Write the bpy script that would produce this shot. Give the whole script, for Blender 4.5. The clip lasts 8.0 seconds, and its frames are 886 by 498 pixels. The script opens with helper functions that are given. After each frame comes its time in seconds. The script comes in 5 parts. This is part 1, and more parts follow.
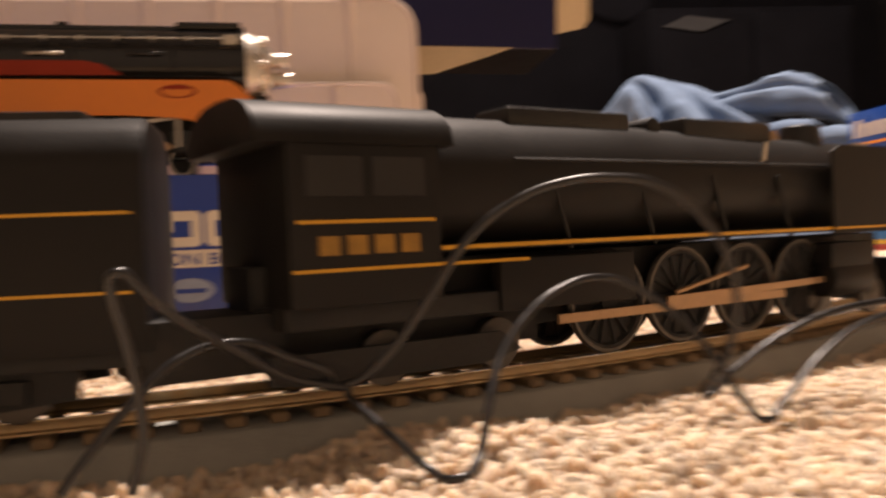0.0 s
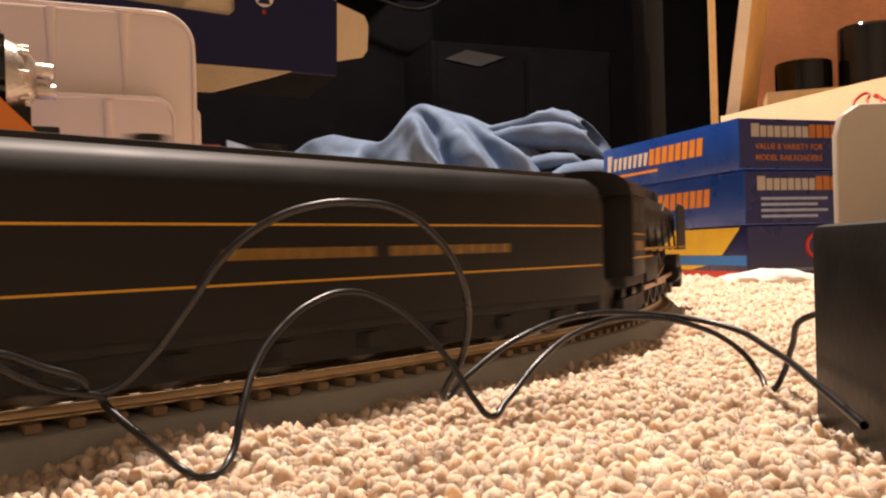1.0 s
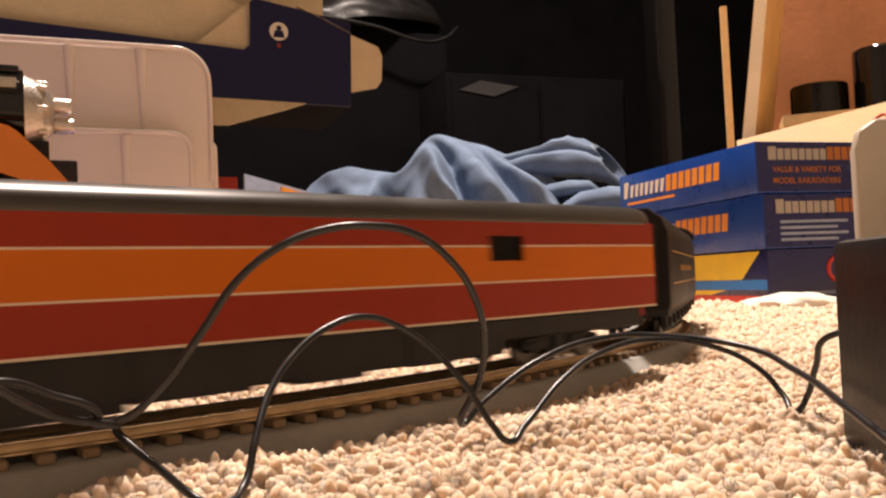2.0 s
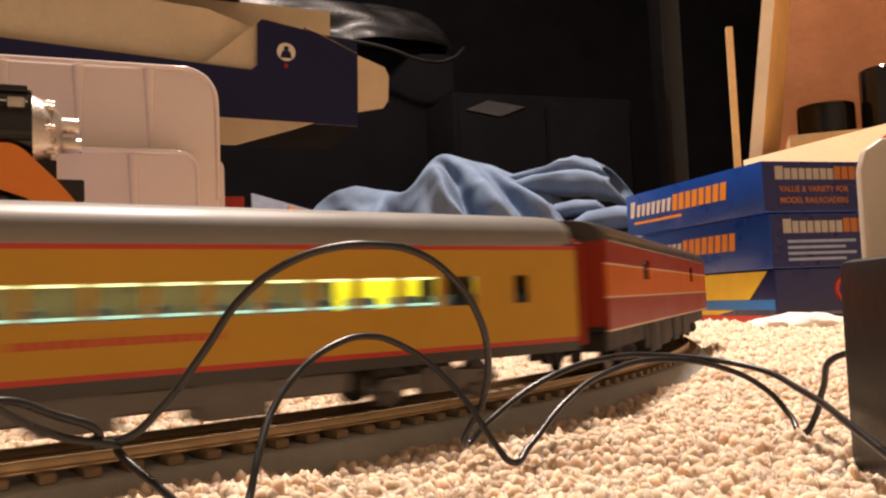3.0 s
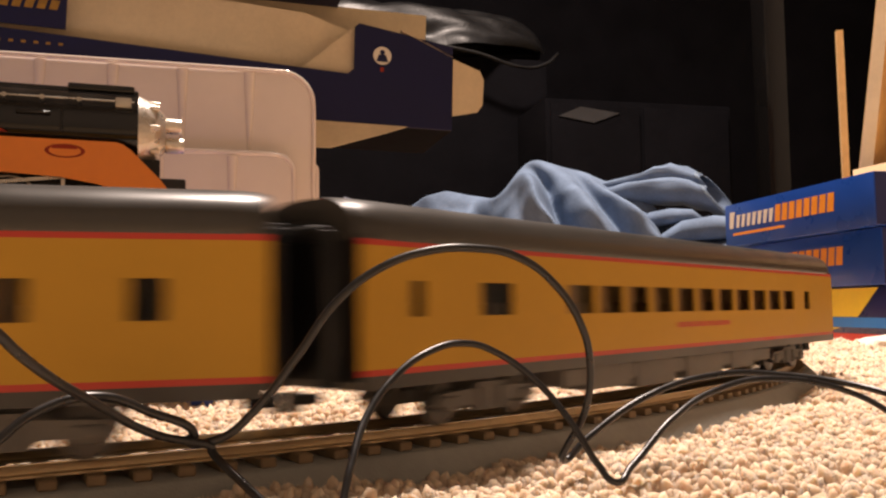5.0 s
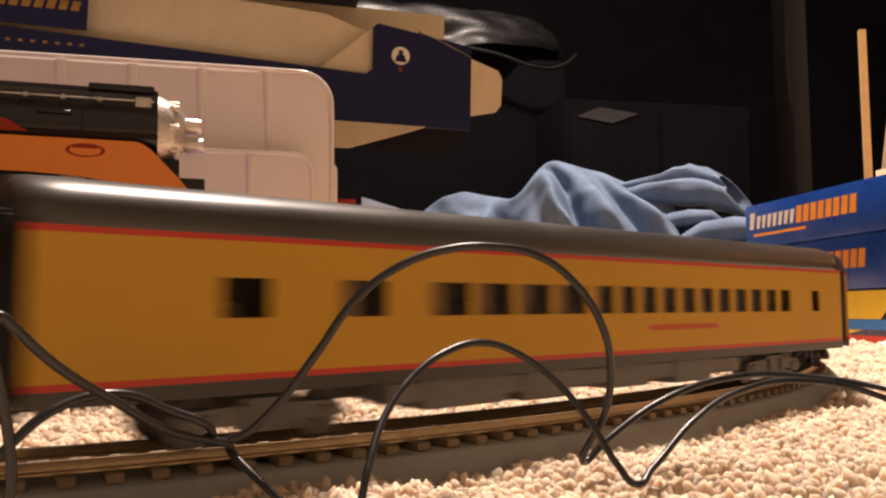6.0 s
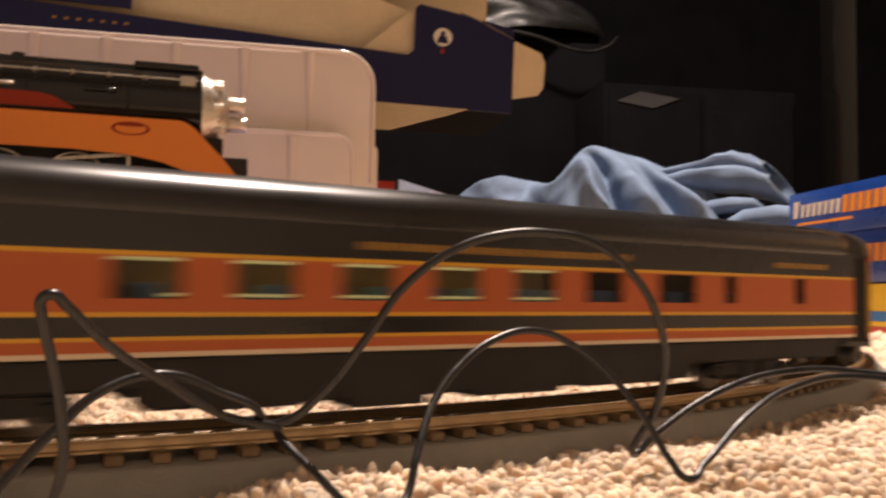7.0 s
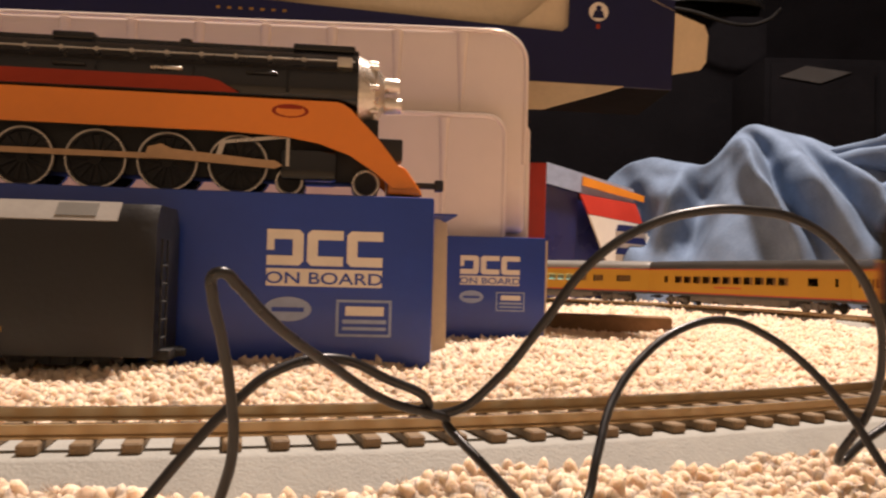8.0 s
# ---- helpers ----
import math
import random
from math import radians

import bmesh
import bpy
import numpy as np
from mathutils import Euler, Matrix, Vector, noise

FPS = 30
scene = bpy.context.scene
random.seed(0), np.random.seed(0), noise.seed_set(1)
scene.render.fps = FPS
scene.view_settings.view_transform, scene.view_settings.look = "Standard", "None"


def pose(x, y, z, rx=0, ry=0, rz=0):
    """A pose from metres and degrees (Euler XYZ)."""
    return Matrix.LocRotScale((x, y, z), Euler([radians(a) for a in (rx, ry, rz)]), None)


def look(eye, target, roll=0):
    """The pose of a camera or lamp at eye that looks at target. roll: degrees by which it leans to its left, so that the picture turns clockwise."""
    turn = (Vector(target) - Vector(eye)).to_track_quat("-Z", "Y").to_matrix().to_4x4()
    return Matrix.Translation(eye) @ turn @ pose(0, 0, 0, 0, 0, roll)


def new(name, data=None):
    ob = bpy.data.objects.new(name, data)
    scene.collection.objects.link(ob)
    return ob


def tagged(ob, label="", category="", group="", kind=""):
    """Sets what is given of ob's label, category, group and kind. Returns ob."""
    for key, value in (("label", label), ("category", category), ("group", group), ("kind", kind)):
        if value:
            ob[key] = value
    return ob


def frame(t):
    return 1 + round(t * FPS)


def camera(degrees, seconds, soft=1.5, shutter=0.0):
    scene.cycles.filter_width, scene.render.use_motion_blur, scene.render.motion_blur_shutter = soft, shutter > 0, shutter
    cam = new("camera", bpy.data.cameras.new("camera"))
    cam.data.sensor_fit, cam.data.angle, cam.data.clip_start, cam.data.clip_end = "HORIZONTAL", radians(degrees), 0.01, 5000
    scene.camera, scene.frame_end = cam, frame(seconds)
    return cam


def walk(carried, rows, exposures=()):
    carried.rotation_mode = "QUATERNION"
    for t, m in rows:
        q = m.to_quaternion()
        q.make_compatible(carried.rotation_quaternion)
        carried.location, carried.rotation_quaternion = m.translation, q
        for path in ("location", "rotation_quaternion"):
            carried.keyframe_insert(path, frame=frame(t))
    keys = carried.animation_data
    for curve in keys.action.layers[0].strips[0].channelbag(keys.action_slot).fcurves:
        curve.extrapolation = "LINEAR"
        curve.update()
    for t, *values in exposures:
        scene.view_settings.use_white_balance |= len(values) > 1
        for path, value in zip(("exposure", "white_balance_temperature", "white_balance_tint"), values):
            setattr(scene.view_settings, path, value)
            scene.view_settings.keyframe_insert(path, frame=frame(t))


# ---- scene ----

# camera: seconds, x, y, z, yaw, pitch, roll
ROWS = [
    (0, 0.0047, -0.0087, 0.0367, -5.96, -0.87, -2.36),
    (0.1, 0.0041, -0.0127, 0.0374, -9.37, -0.69, -2.16),
    (0.2, 0.0034, -0.0167, 0.0380, -13.55, -0.21, -1.68),
    (0.3, 0.0027, -0.0207, 0.0387, -17.12, 0.56, -1.42),
    (0.5, 0.0037, -0.0234, 0.0385, -18.22, 0.44, -0.93),
    (1, 0.0073, -0.0250, 0.0359, -20.42, 0.10, -1.53),
    (1.5, 0.0081, -0.0240, 0.0344, -19.46, 0.98, -2.28),
    (3, 0.0092, -0.0236, 0.0343, -18.87, 3.56, -2.35),
    (3.5, 0.0091, -0.0185, 0.0342, -15.13, 3.11, -1.88),
    (4, 0.0090, -0.0185, 0.0349, -14.21, 3.15, -0.75),
    (4.5, 0.0087, -0.0176, 0.0346, -13.60, 4.00, -0.69),
    (6, 0.0086, -0.0154, 0.0341, -11.71, 4.21, -0.42),
    (6.5, 0.0084, -0.0148, 0.0335, -11.26, 4.01, -0.19),
    (7, 0.0061, -0.0116, 0.0346, -9.40, 3.06, 0.77),
    (7.3, 0.0045, -0.0050, 0.0335, -4.20, 2.16, 0.36),
    (7.5, 0.0033, -0.0021, 0.0331, -2.46, 2.20, 0.93),
    (8, 0.0021, -0.0001, 0.0342, 0.35, 1.81, 1.50),
]
cam = camera(55.5, 8.0, soft=2.3, shutter=0.6)
walk(cam, [(t, pose(x, y, z, 90 + pitch, 0, yaw) @ pose(0, 0, 0, 0, 0, roll)) for t, x, y, z, yaw, pitch, roll in ROWS])

# ---------------------------------------------------------------- light
world = bpy.data.worlds.new("room_air")
world.use_nodes = True
world.node_tree.nodes["Background"].inputs[0].default_value = (1.0, 0.8, 0.6, 1)
world.node_tree.nodes["Background"].inputs[1].default_value = 0.006
scene.world = world
scene.view_settings.exposure = 0.0


def area_lamp(name, eye, target, size, watts, colour):
    data = bpy.data.lights.new(name, "AREA")
    data.shape, data.size, data.energy, data.color = "DISK", size, watts, colour
    ob = new(name, data)
    ob.matrix_world = look(eye, target)
    return ob


area_lamp("ceiling_lamp_light", (0.32, 0.98, 2.05), (0.15, 0.3, 0), 0.26, 108, (1.0, 0.81, 0.70))

# ---------------------------------------------------------------- materials


def material(name, colour, rough=0.5, metal=0.0, vary=0.12, scale=60.0, bump=0.0, bump_scale=400.0, coat=0.0, spec=0.5, random=0.0):
    m = bpy.data.materials.new(name)
    m.use_nodes = True
    nt = m.node_tree
    b = nt.nodes["Principled BSDF"]
    b.inputs["Roughness"].default_value = rough
    b.inputs["Metallic"].default_value = metal
    b.inputs["Coat Weight"].default_value = coat
    b.inputs["Specular IOR Level"].default_value = spec
    co = nt.nodes.new("ShaderNodeTexCoord")
    n1 = nt.nodes.new("ShaderNodeTexNoise")
    n1.inputs["Scale"].default_value = scale
    n1.inputs["Detail"].default_value = 6
    nt.links.new(co.outputs["Object"], n1.inputs["Vector"])
    n2 = nt.nodes.new("ShaderNodeTexNoise")
    n2.inputs["Scale"].default_value = scale * 9
    n2.inputs["Detail"].default_value = 3
    nt.links.new(co.outputs["Object"], n2.inputs["Vector"])
    add = nt.nodes.new("ShaderNodeMath")
    add.operation = "MULTIPLY_ADD"
    nt.links.new(n2.outputs["Fac"], add.inputs[0])
    add.inputs[1].default_value = 0.4
    nt.links.new(n1.outputs["Fac"], add.inputs[2])
    value = nt.nodes.new("ShaderNodeMapRange")
    value.inputs["From Min"].default_value = 0.4
    value.inputs["From Max"].default_value = 1.0
    value.inputs["To Min"].default_value = 1 - vary
    value.inputs["To Max"].default_value = 1 + vary
    nt.links.new(add.outputs[0], value.inputs["Value"])
    hsv = nt.nodes.new("ShaderNodeHueSaturation")
    hsv.inputs["Color"].default_value = (*colour, 1)
    last = value.outputs[0]
    if random:
        info = nt.nodes.new("ShaderNodeObjectInfo")
        geo = nt.nodes.new("ShaderNodeNewGeometry")
        r = nt.nodes.new("ShaderNodeMath")
        r.operation = "ADD"
        nt.links.new(info.outputs["Random"], r.inputs[0])
        nt.links.new(geo.outputs["Random Per Island"], r.inputs[1])
        fr = nt.nodes.new("ShaderNodeMath")
        fr.operation = "FRACT"
        nt.links.new(r.outputs[0], fr.inputs[0])
        mr = nt.nodes.new("ShaderNodeMapRange")
        mr.inputs["To Min"].default_value = 1 - random
        mr.inputs["To Max"].default_value = 1 + random
        nt.links.new(fr.outputs[0], mr.inputs["Value"])
        mul = nt.nodes.new("ShaderNodeMath")
        mul.operation = "MULTIPLY"
        nt.links.new(last, mul.inputs[0])
        nt.links.new(mr.outputs[0], mul.inputs[1])
        last = mul.outputs[0]
    nt.links.new(last, hsv.inputs["Value"])
    nt.links.new(hsv.outputs[0], b.inputs["Base Color"])
    rr = nt.nodes.new("ShaderNodeMapRange")
    rr.inputs["From Min"].default_value = 0.3
    rr.inputs["From Max"].default_value = 0.7
    rr.inputs["To Min"].default_value = max(0.02, rough - 0.07)
    rr.inputs["To Max"].default_value = min(1, rough + 0.07)
    nt.links.new(n1.outputs["Fac"], rr.inputs["Value"])
    nt.links.new(rr.outputs[0], b.inputs["Roughness"])
    if bump:
        n3 = nt.nodes.new("ShaderNodeTexNoise")
        n3.inputs["Scale"].default_value = bump_scale
        n3.inputs["Detail"].default_value = 4
        nt.links.new(co.outputs["Object"], n3.inputs["Vector"])
        bp = nt.nodes.new("ShaderNodeBump")
        bp.inputs["Strength"].default_value = bump
        bp.inputs["Distance"].default_value = 0.6 / bump_scale
        nt.links.new(n3.outputs["Fac"], bp.inputs["Height"])
        nt.links.new(bp.outputs[0], b.inputs["Normal"])
    return m


def glow(name, colour, strength):
    m = bpy.data.materials.new(name)
    m.use_nodes = True
    b = m.node_tree.nodes["Principled BSDF"]
    b.inputs["Base Color"].default_value = (*colour, 1)
    b.inputs["Emission Color"].default_value = (*colour, 1)
    b.inputs["Emission Strength"].default_value = strength
    return m


def clear(name, tint=(1, 1, 1), rough=0.03):
    m = bpy.data.materials.new(name)
    m.use_nodes = True
    b = m.node_tree.nodes["Principled BSDF"]
    b.inputs["Base Color"].default_value = (*tint, 1)
    b.inputs["Transmission Weight"].default_value = 1
    b.inputs["Roughness"].default_value = rough
    b.inputs["IOR"].default_value = 1.2
    return m


CARPET = material("carpet_yarn", (0.70, 0.545, 0.41), 0.95, vary=0.2, scale=90, bump=0.6, bump_scale=1400, spec=0.1, random=0.16)
for _n in CARPET.node_tree.nodes:
    if _n.type == "BSDF_PRINCIPLED":
        _n.inputs["Subsurface Weight"].default_value = 0.6
        _n.inputs["Subsurface Radius"].default_value = (1.0, 0.75, 0.5)
        _n.inputs["Subsurface Scale"].default_value = 0.0026
CARPET_BASE = material("carpet_backing", (0.5, 0.39, 0.26), 0.98, vary=0.25, scale=120, bump=1.0, bump_scale=300, spec=0.05)
ROADBED = material("grey_roadbed_plastic", (0.33, 0.33, 0.30), 0.75, vary=0.16, scale=40, bump=0.5, bump_scale=1800)
TIE = material("brown_tie_plastic", (0.20, 0.135, 0.07), 0.6, vary=0.2, scale=80, bump=0.4, bump_scale=1500, random=0.12)
RAIL = material("nickel_rail_side", (0.44, 0.32, 0.18), 0.38, 0.6, vary=0.15, scale=60)
RAIL_TOP = material("nickel_rail_head", (0.75, 0.66, 0.5), 0.22, 1.0, vary=0.1, scale=90)
WIRE = material("black_wire_sheath", (0.012, 0.012, 0.013), 0.33, vary=0.1, scale=300)
BLACK = material("black_plastic", (0.009, 0.0085, 0.0085), 0.45, vary=0.2, scale=80, bump=0.1)
SATIN_BLACK = material("satin_black_enamel", (0.006, 0.0055, 0.0055), 0.12, vary=0.2, scale=90, coat=0.1, spec=0.4)
UNDER = material("underframe_black", (0.010, 0.0095, 0.009), 0.7, vary=0.25, scale=120, bump=0.2)
TWO_GREY = material("dark_grey_enamel", (0.0135, 0.0128, 0.0124), 0.5, spec=0.18, vary=0.12, scale=40, bump=0.08, bump_scale=1200)
ROOF_GREY = material("grey_roof_enamel", (0.17, 0.165, 0.15), 0.48, vary=0.1, scale=40)
ROOF_DARK = material("dark_roof_enamel", (0.04, 0.037, 0.033), 0.34, vary=0.1, scale=40)
LINE_YELLOW = material("yellow_lining", (0.6, 0.32, 0.02), 0.4, vary=0.1, scale=200)
ARMOUR = material("armour_yellow_enamel", (0.47, 0.265, 0.036), 0.42, vary=0.06, scale=30, spec=0.13)
LINE_RED = material("red_lining", (0.45, 0.035, 0.018), 0.4, vary=0.08, scale=100)
DAY_RED = material("daylight_red_enamel", (0.27, 0.034, 0.016), 0.42, vary=0.07, scale=30, spec=0.13)
DAY_ORANGE = material("daylight_orange_enamel", (0.52, 0.13, 0.012), 0.42, vary=0.06, scale=30, spec=0.13)
SKIRT_ORANGE = material("bright_orange_enamel", (0.72, 0.21, 0.014), 0.34, vary=0.06, scale=30, coat=0.2)
GN_ORANGE = material("burnt_orange_enamel", (0.41, 0.115, 0.045), 0.42, vary=0.07, scale=30, spec=0.13)
GN_DARK = material("dark_olive_enamel", (0.0145, 0.014, 0.0145), 0.29, vary=0.15, scale=30, spec=0.5)
PALE_LINE = material("pale_lining", (0.6, 0.5, 0.36), 0.45, vary=0.1, scale=150)
INTERIOR = material("dim_car_interior", (0.17, 0.10, 0.06), 0.7, vary=0.4, scale=120)
SEAT_BLUE = material("blue_card_interior", (0.10, 0.16, 0.28), 0.7, vary=0.4, scale=120)
GLASS = clear("window_glazing", (0.8, 0.85, 0.85))
LIT = glow("lit_ceiling_panel", (0.95, 0.86, 0.4), 1.6)
LIT_DIM = glow("dim_ceiling_panel", (0.75, 0.6, 0.25), 0.36)
# booth and table emit by themselves in place of the ceiling strip's light
LIT_BOOTH = glow("yellow_lit_booth", (0.9, 0.66, 0.02), 0.6)
LIT_TEAL = glow("lit_table_panel", (0.55, 0.85, 0.65), 1.2)
TRUCK_GREY = material("grey_truck_frame", (0.13, 0.12, 0.105), 0.6, vary=0.2, scale=120, bump=0.2)
STEEL = material("worn_steel", (0.5, 0.45, 0.38), 0.3, 0.9, vary=0.2, scale=150)
SHEEN_GREY = material("pale_grey_sheen", (0.32, 0.30, 0.27), 0.5, vary=0.2, scale=60)
WHEEL = material("blackened_wheel", (0.09, 0.08, 0.07), 0.4, 0.6, vary=0.2, scale=150)
DIM_YELLOW = material("dim_yellow_print", (0.28, 0.15, 0.02), 0.5, vary=0.3, scale=300)
ROD = material("brass_toned_rod", (0.42, 0.27, 0.15), 0.4, 0.55, vary=0.2, scale=150)
SILVER = material("silver_smokebox_paint", (0.72, 0.66, 0.58), 0.3, 0.75, vary=0.2, scale=140, bump=0.3, bump_scale=600)
BOX_BLUE = material("blue_box_card", (0.010, 0.045, 0.30), 0.38, vary=0.12, scale=30, bump=0.06, bump_scale=300, coat=0.15)
NAVY = material("navy_box_card", (0.006, 0.007, 0.048), 0.5, spec=0.3, vary=0.12, scale=30, bump=0.06, bump_scale=300)
MAIN_BLUE = material("glossy_blue_carton", (0.012, 0.06, 0.33), 0.3, vary=0.12, scale=25, coat=0.2)
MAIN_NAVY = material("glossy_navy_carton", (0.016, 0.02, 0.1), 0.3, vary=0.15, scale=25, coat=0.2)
PRINT_WHITE = material("white_print", (0.72, 0.66, 0.56), 0.5, vary=0.08, scale=100)
PRINT_ORANGE = material("orange_print", (0.8, 0.29, 0.02), 0.45, vary=0.08, scale=100)
PRINT_YELLOW = material("yellow_print", (0.85, 0.58, 0.02), 0.45, vary=0.08, scale=60)
PRINT_SKY = material("light_blue_print", (0.02, 0.2, 0.62), 0.45, vary=0.08, scale=60)
PRINT_RED = material("red_print", (0.62, 0.05, 0.03), 0.45, vary=0.1, scale=60)
PRINT_PALE = material("pale_blue_print", (0.3, 0.36, 0.5), 0.5, vary=0.15, scale=200)
CREAM = material("cream_card_inside", (0.62, 0.5, 0.33), 0.7, vary=0.12, scale=40, bump=0.1, bump_scale=200)
BLISTER = material("milky_blister_plastic", (0.86, 0.75, 0.68), 0.10, vary=0.05, scale=12, coat=1.0)
DENIM = material("washed_denim", (0.15, 0.205, 0.30), 0.9, vary=0.25, scale=28, bump=0.5, bump_scale=900, spec=0.1)
SEAM = material("denim_seam_thread", (0.33, 0.42, 0.52), 0.9, vary=0.3, scale=200, bump=0.5, bump_scale=900, spec=0.1)
WOOD = material("light_shelf_wood", (0.75, 0.50, 0.22), 0.5, vary=0.18, scale=14, bump=0.08, bump_scale=120)
WOOD_DARK = material("shelf_back_wood", (0.30, 0.115, 0.04), 0.5, vary=0.2, scale=10, bump=0.08, bump_scale=120)
LIT_EDGE_WOOD = material("lit_edge_wood", (0.86, 0.70, 0.46), 0.5, vary=0.1, scale=20, bump=0.06, bump_scale=150)
BLIND = material("tan_window_blind", (0.34, 0.17, 0.055), 0.6, vary=0.25, scale=120)
# white and orange print again, with the end faces' shade in the colour
PRINT_WHITE_SHADED = material("shaded_white_print", (0.40, 0.36, 0.31), 0.5, vary=0.1, scale=100)
PRINT_ORANGE_SHADED = material("shaded_orange_print", (0.42, 0.14, 0.02), 0.5, vary=0.1, scale=100)
CARTON = material("tan_carton_card", (0.6, 0.42, 0.22), 0.7, vary=0.12, scale=30, bump=0.15, bump_scale=200)
LEATHER = material("black_leather", (0.006, 0.006, 0.0065), 0.4, vary=0.3, scale=25, bump=0.15, bump_scale=160, spec=0.3)
DARK_WALL = material("near_black_matte", (0.0052, 0.0050, 0.0062), 0.9, vary=0.3, scale=10, bump=0.1, bump_scale=60, spec=0.02)
# colour of the unseen walls, set for how much light they bounce back
WALL = material("warm_bounce_wall", (0.43, 0.38, 0.32), 0.85, vary=0.06, scale=5, bump=0.05, bump_scale=80)
WHITE_PLASTIC = material("off_white_plastic", (0.66, 0.6, 0.5), 0.45, vary=0.06, scale=40)
PAPER = material("white_paper", (0.8, 0.76, 0.68), 0.8, vary=0.06, scale=40)
GLINT_GREY = material("grey_glint", (0.024, 0.024, 0.026), 0.5, vary=0.2, scale=40)
BROWN_STRIP = material("plain_brown", (0.2, 0.11, 0.05), 0.8, vary=0.3, scale=50, bump=0.3)

# ---------------------------------------------------------------- mesh helpers


def mesh_of(name, bm, mat, smooth=False):
    me = bpy.data.meshes.new(name)
    bmesh.ops.recalc_face_normals(bm, faces=bm.faces)
    bm.to_mesh(me)
    bm.free()
    for m in mat if isinstance(mat, (list, tuple)) else [mat]:
        me.materials.append(m)
    if smooth:
        me.polygons.foreach_set("use_smooth", [True] * len(me.polygons))
        me.set_sharp_from_angle(angle=radians(50))
    return me


def part(name, bm, mat, parent=None, label="", smooth=True, at=None):
    ob = new(name, mesh_of(name, bm, mat, smooth))
    ob.parent = parent
    if at is not None:
        ob.matrix_basis = at
    if label:
        tagged(ob, label)
    return ob


def copy_part(ob, at, parent=None):
    c = ob.copy()
    scene.collection.objects.link(c)
    c.parent = parent or ob.parent
    c.matrix_basis = at
    for k in ob.children:
        copy_part(k, k.matrix_basis, c)
    return c


def empty(name, label, category, at, group="", kind=""):
    ob = new(name)
    ob.empty_display_size = 0.01
    ob.matrix_world = at
    return tagged(ob, label, category, group, kind)


def box(x0, x1, y0, y1, z0, z1, bevel=0.0, bm=None, seg=2):
    one = bmesh.new()
    bmesh.ops.create_cube(one, size=1)
    for v in one.verts:
        v.co = Vector(((x0 + x1) / 2 + v.co.x * (x1 - x0), (y0 + y1) / 2 + v.co.y * (y1 - y0), (z0 + z1) / 2 + v.co.z * (z1 - z0)))
    if bevel:
        bmesh.ops.bevel(one, geom=one.edges[:], offset=bevel, segments=seg, affect="EDGES", profile=0.6)
    return merge(bm, one)


def merge(bm, one, m=None):
    if m is not None:
        bmesh.ops.transform(one, matrix=m, verts=one.verts)
    if bm is None:
        return one
    tmp = bpy.data.meshes.new("tmp")
    one.to_mesh(tmp)
    one.free()
    bm.from_mesh(tmp)
    bpy.data.meshes.remove(tmp)
    return bm


def tube(p0, p1, r0, r1=None, seg=16, bevel=0.0, bm=None):
    p0, p1 = Vector(p0), Vector(p1)
    one = bmesh.new()
    bmesh.ops.create_cone(one, cap_ends=True, segments=seg, radius1=r0, radius2=r0 if r1 is None else r1, depth=(p1 - p0).length)
    if bevel:
        caps = [e for e in one.edges if abs(e.verts[0].co.z - e.verts[1].co.z) < 1e-7]
        bmesh.ops.bevel(one, geom=caps, offset=bevel, segments=3, affect="EDGES", profile=0.5)
    m = Matrix.Translation((p0 + p1) / 2) @ (p1 - p0).to_track_quat("Z", "Y").to_matrix().to_4x4()
    return merge(bm, one, m)


def ring(centre, axis, r, thick, seg=28, bm=None, small=6):
    one = bmesh.new()
    rows = []
    for i in range(seg):
        a = 2 * math.pi * i / seg
        row = []
        for j in range(small):
            b = 2 * math.pi * j / small
            rr = r + thick * math.cos(b)
            row.append(one.verts.new((rr * math.cos(a), rr * math.sin(a), thick * math.sin(b))))
        rows.append(row)
    for i in range(seg):
        for j in range(small):
            one.faces.new((rows[i][j], rows[(i + 1) % seg][j], rows[(i + 1) % seg][(j + 1) % small], rows[i][(j + 1) % small]))
    m = Matrix.Translation(centre) @ Vector(axis).to_track_quat("Z", "Y").to_matrix().to_4x4()
    return merge(bm, one, m)


def prism(outline, y0, y1, bm=None, bevel=0.0):
    """An outline in x and z, pushed from y0 to y1."""
    one = bmesh.new()
    a = [one.verts.new((x, y0, z)) for x, z in outline]
    b = [one.verts.new((x, y1, z)) for x, z in outline]
    one.faces.new(a)
    one.faces.new(b[::-1])
    for i in range(len(a)):
        j = (i + 1) % len(a)
        one.faces.new((a[i], b[i], b[j], a[j]))
    if bevel:
        bmesh.ops.recalc_face_normals(one, faces=one.faces)
        edges = [e for e in one.edges if len(e.link_faces) == 2 and e.calc_face_angle(0) > 0.5]
        bmesh.ops.bevel(one, geom=edges, offset=bevel, segments=3, affect="EDGES", profile=0.5)
    return merge(bm, one)


def loft(sections, closed=True, bm=None, caps=True):
    """Skin over rows of points."""
    one = bmesh.new()
    rows = [[one.verts.new(p) for p in s] for s in sections]
    n = len(rows[0])
    for i in range(len(rows) - 1):
        for j in range(n if closed else n - 1):
            k = (j + 1) % n
            one.faces.new((rows[i][j], rows[i + 1][j], rows[i + 1][k], rows[i][k]))
    if caps and closed:
        one.faces.new(rows[0])
        one.faces.new(rows[-1][::-1])
    return merge(bm, one)


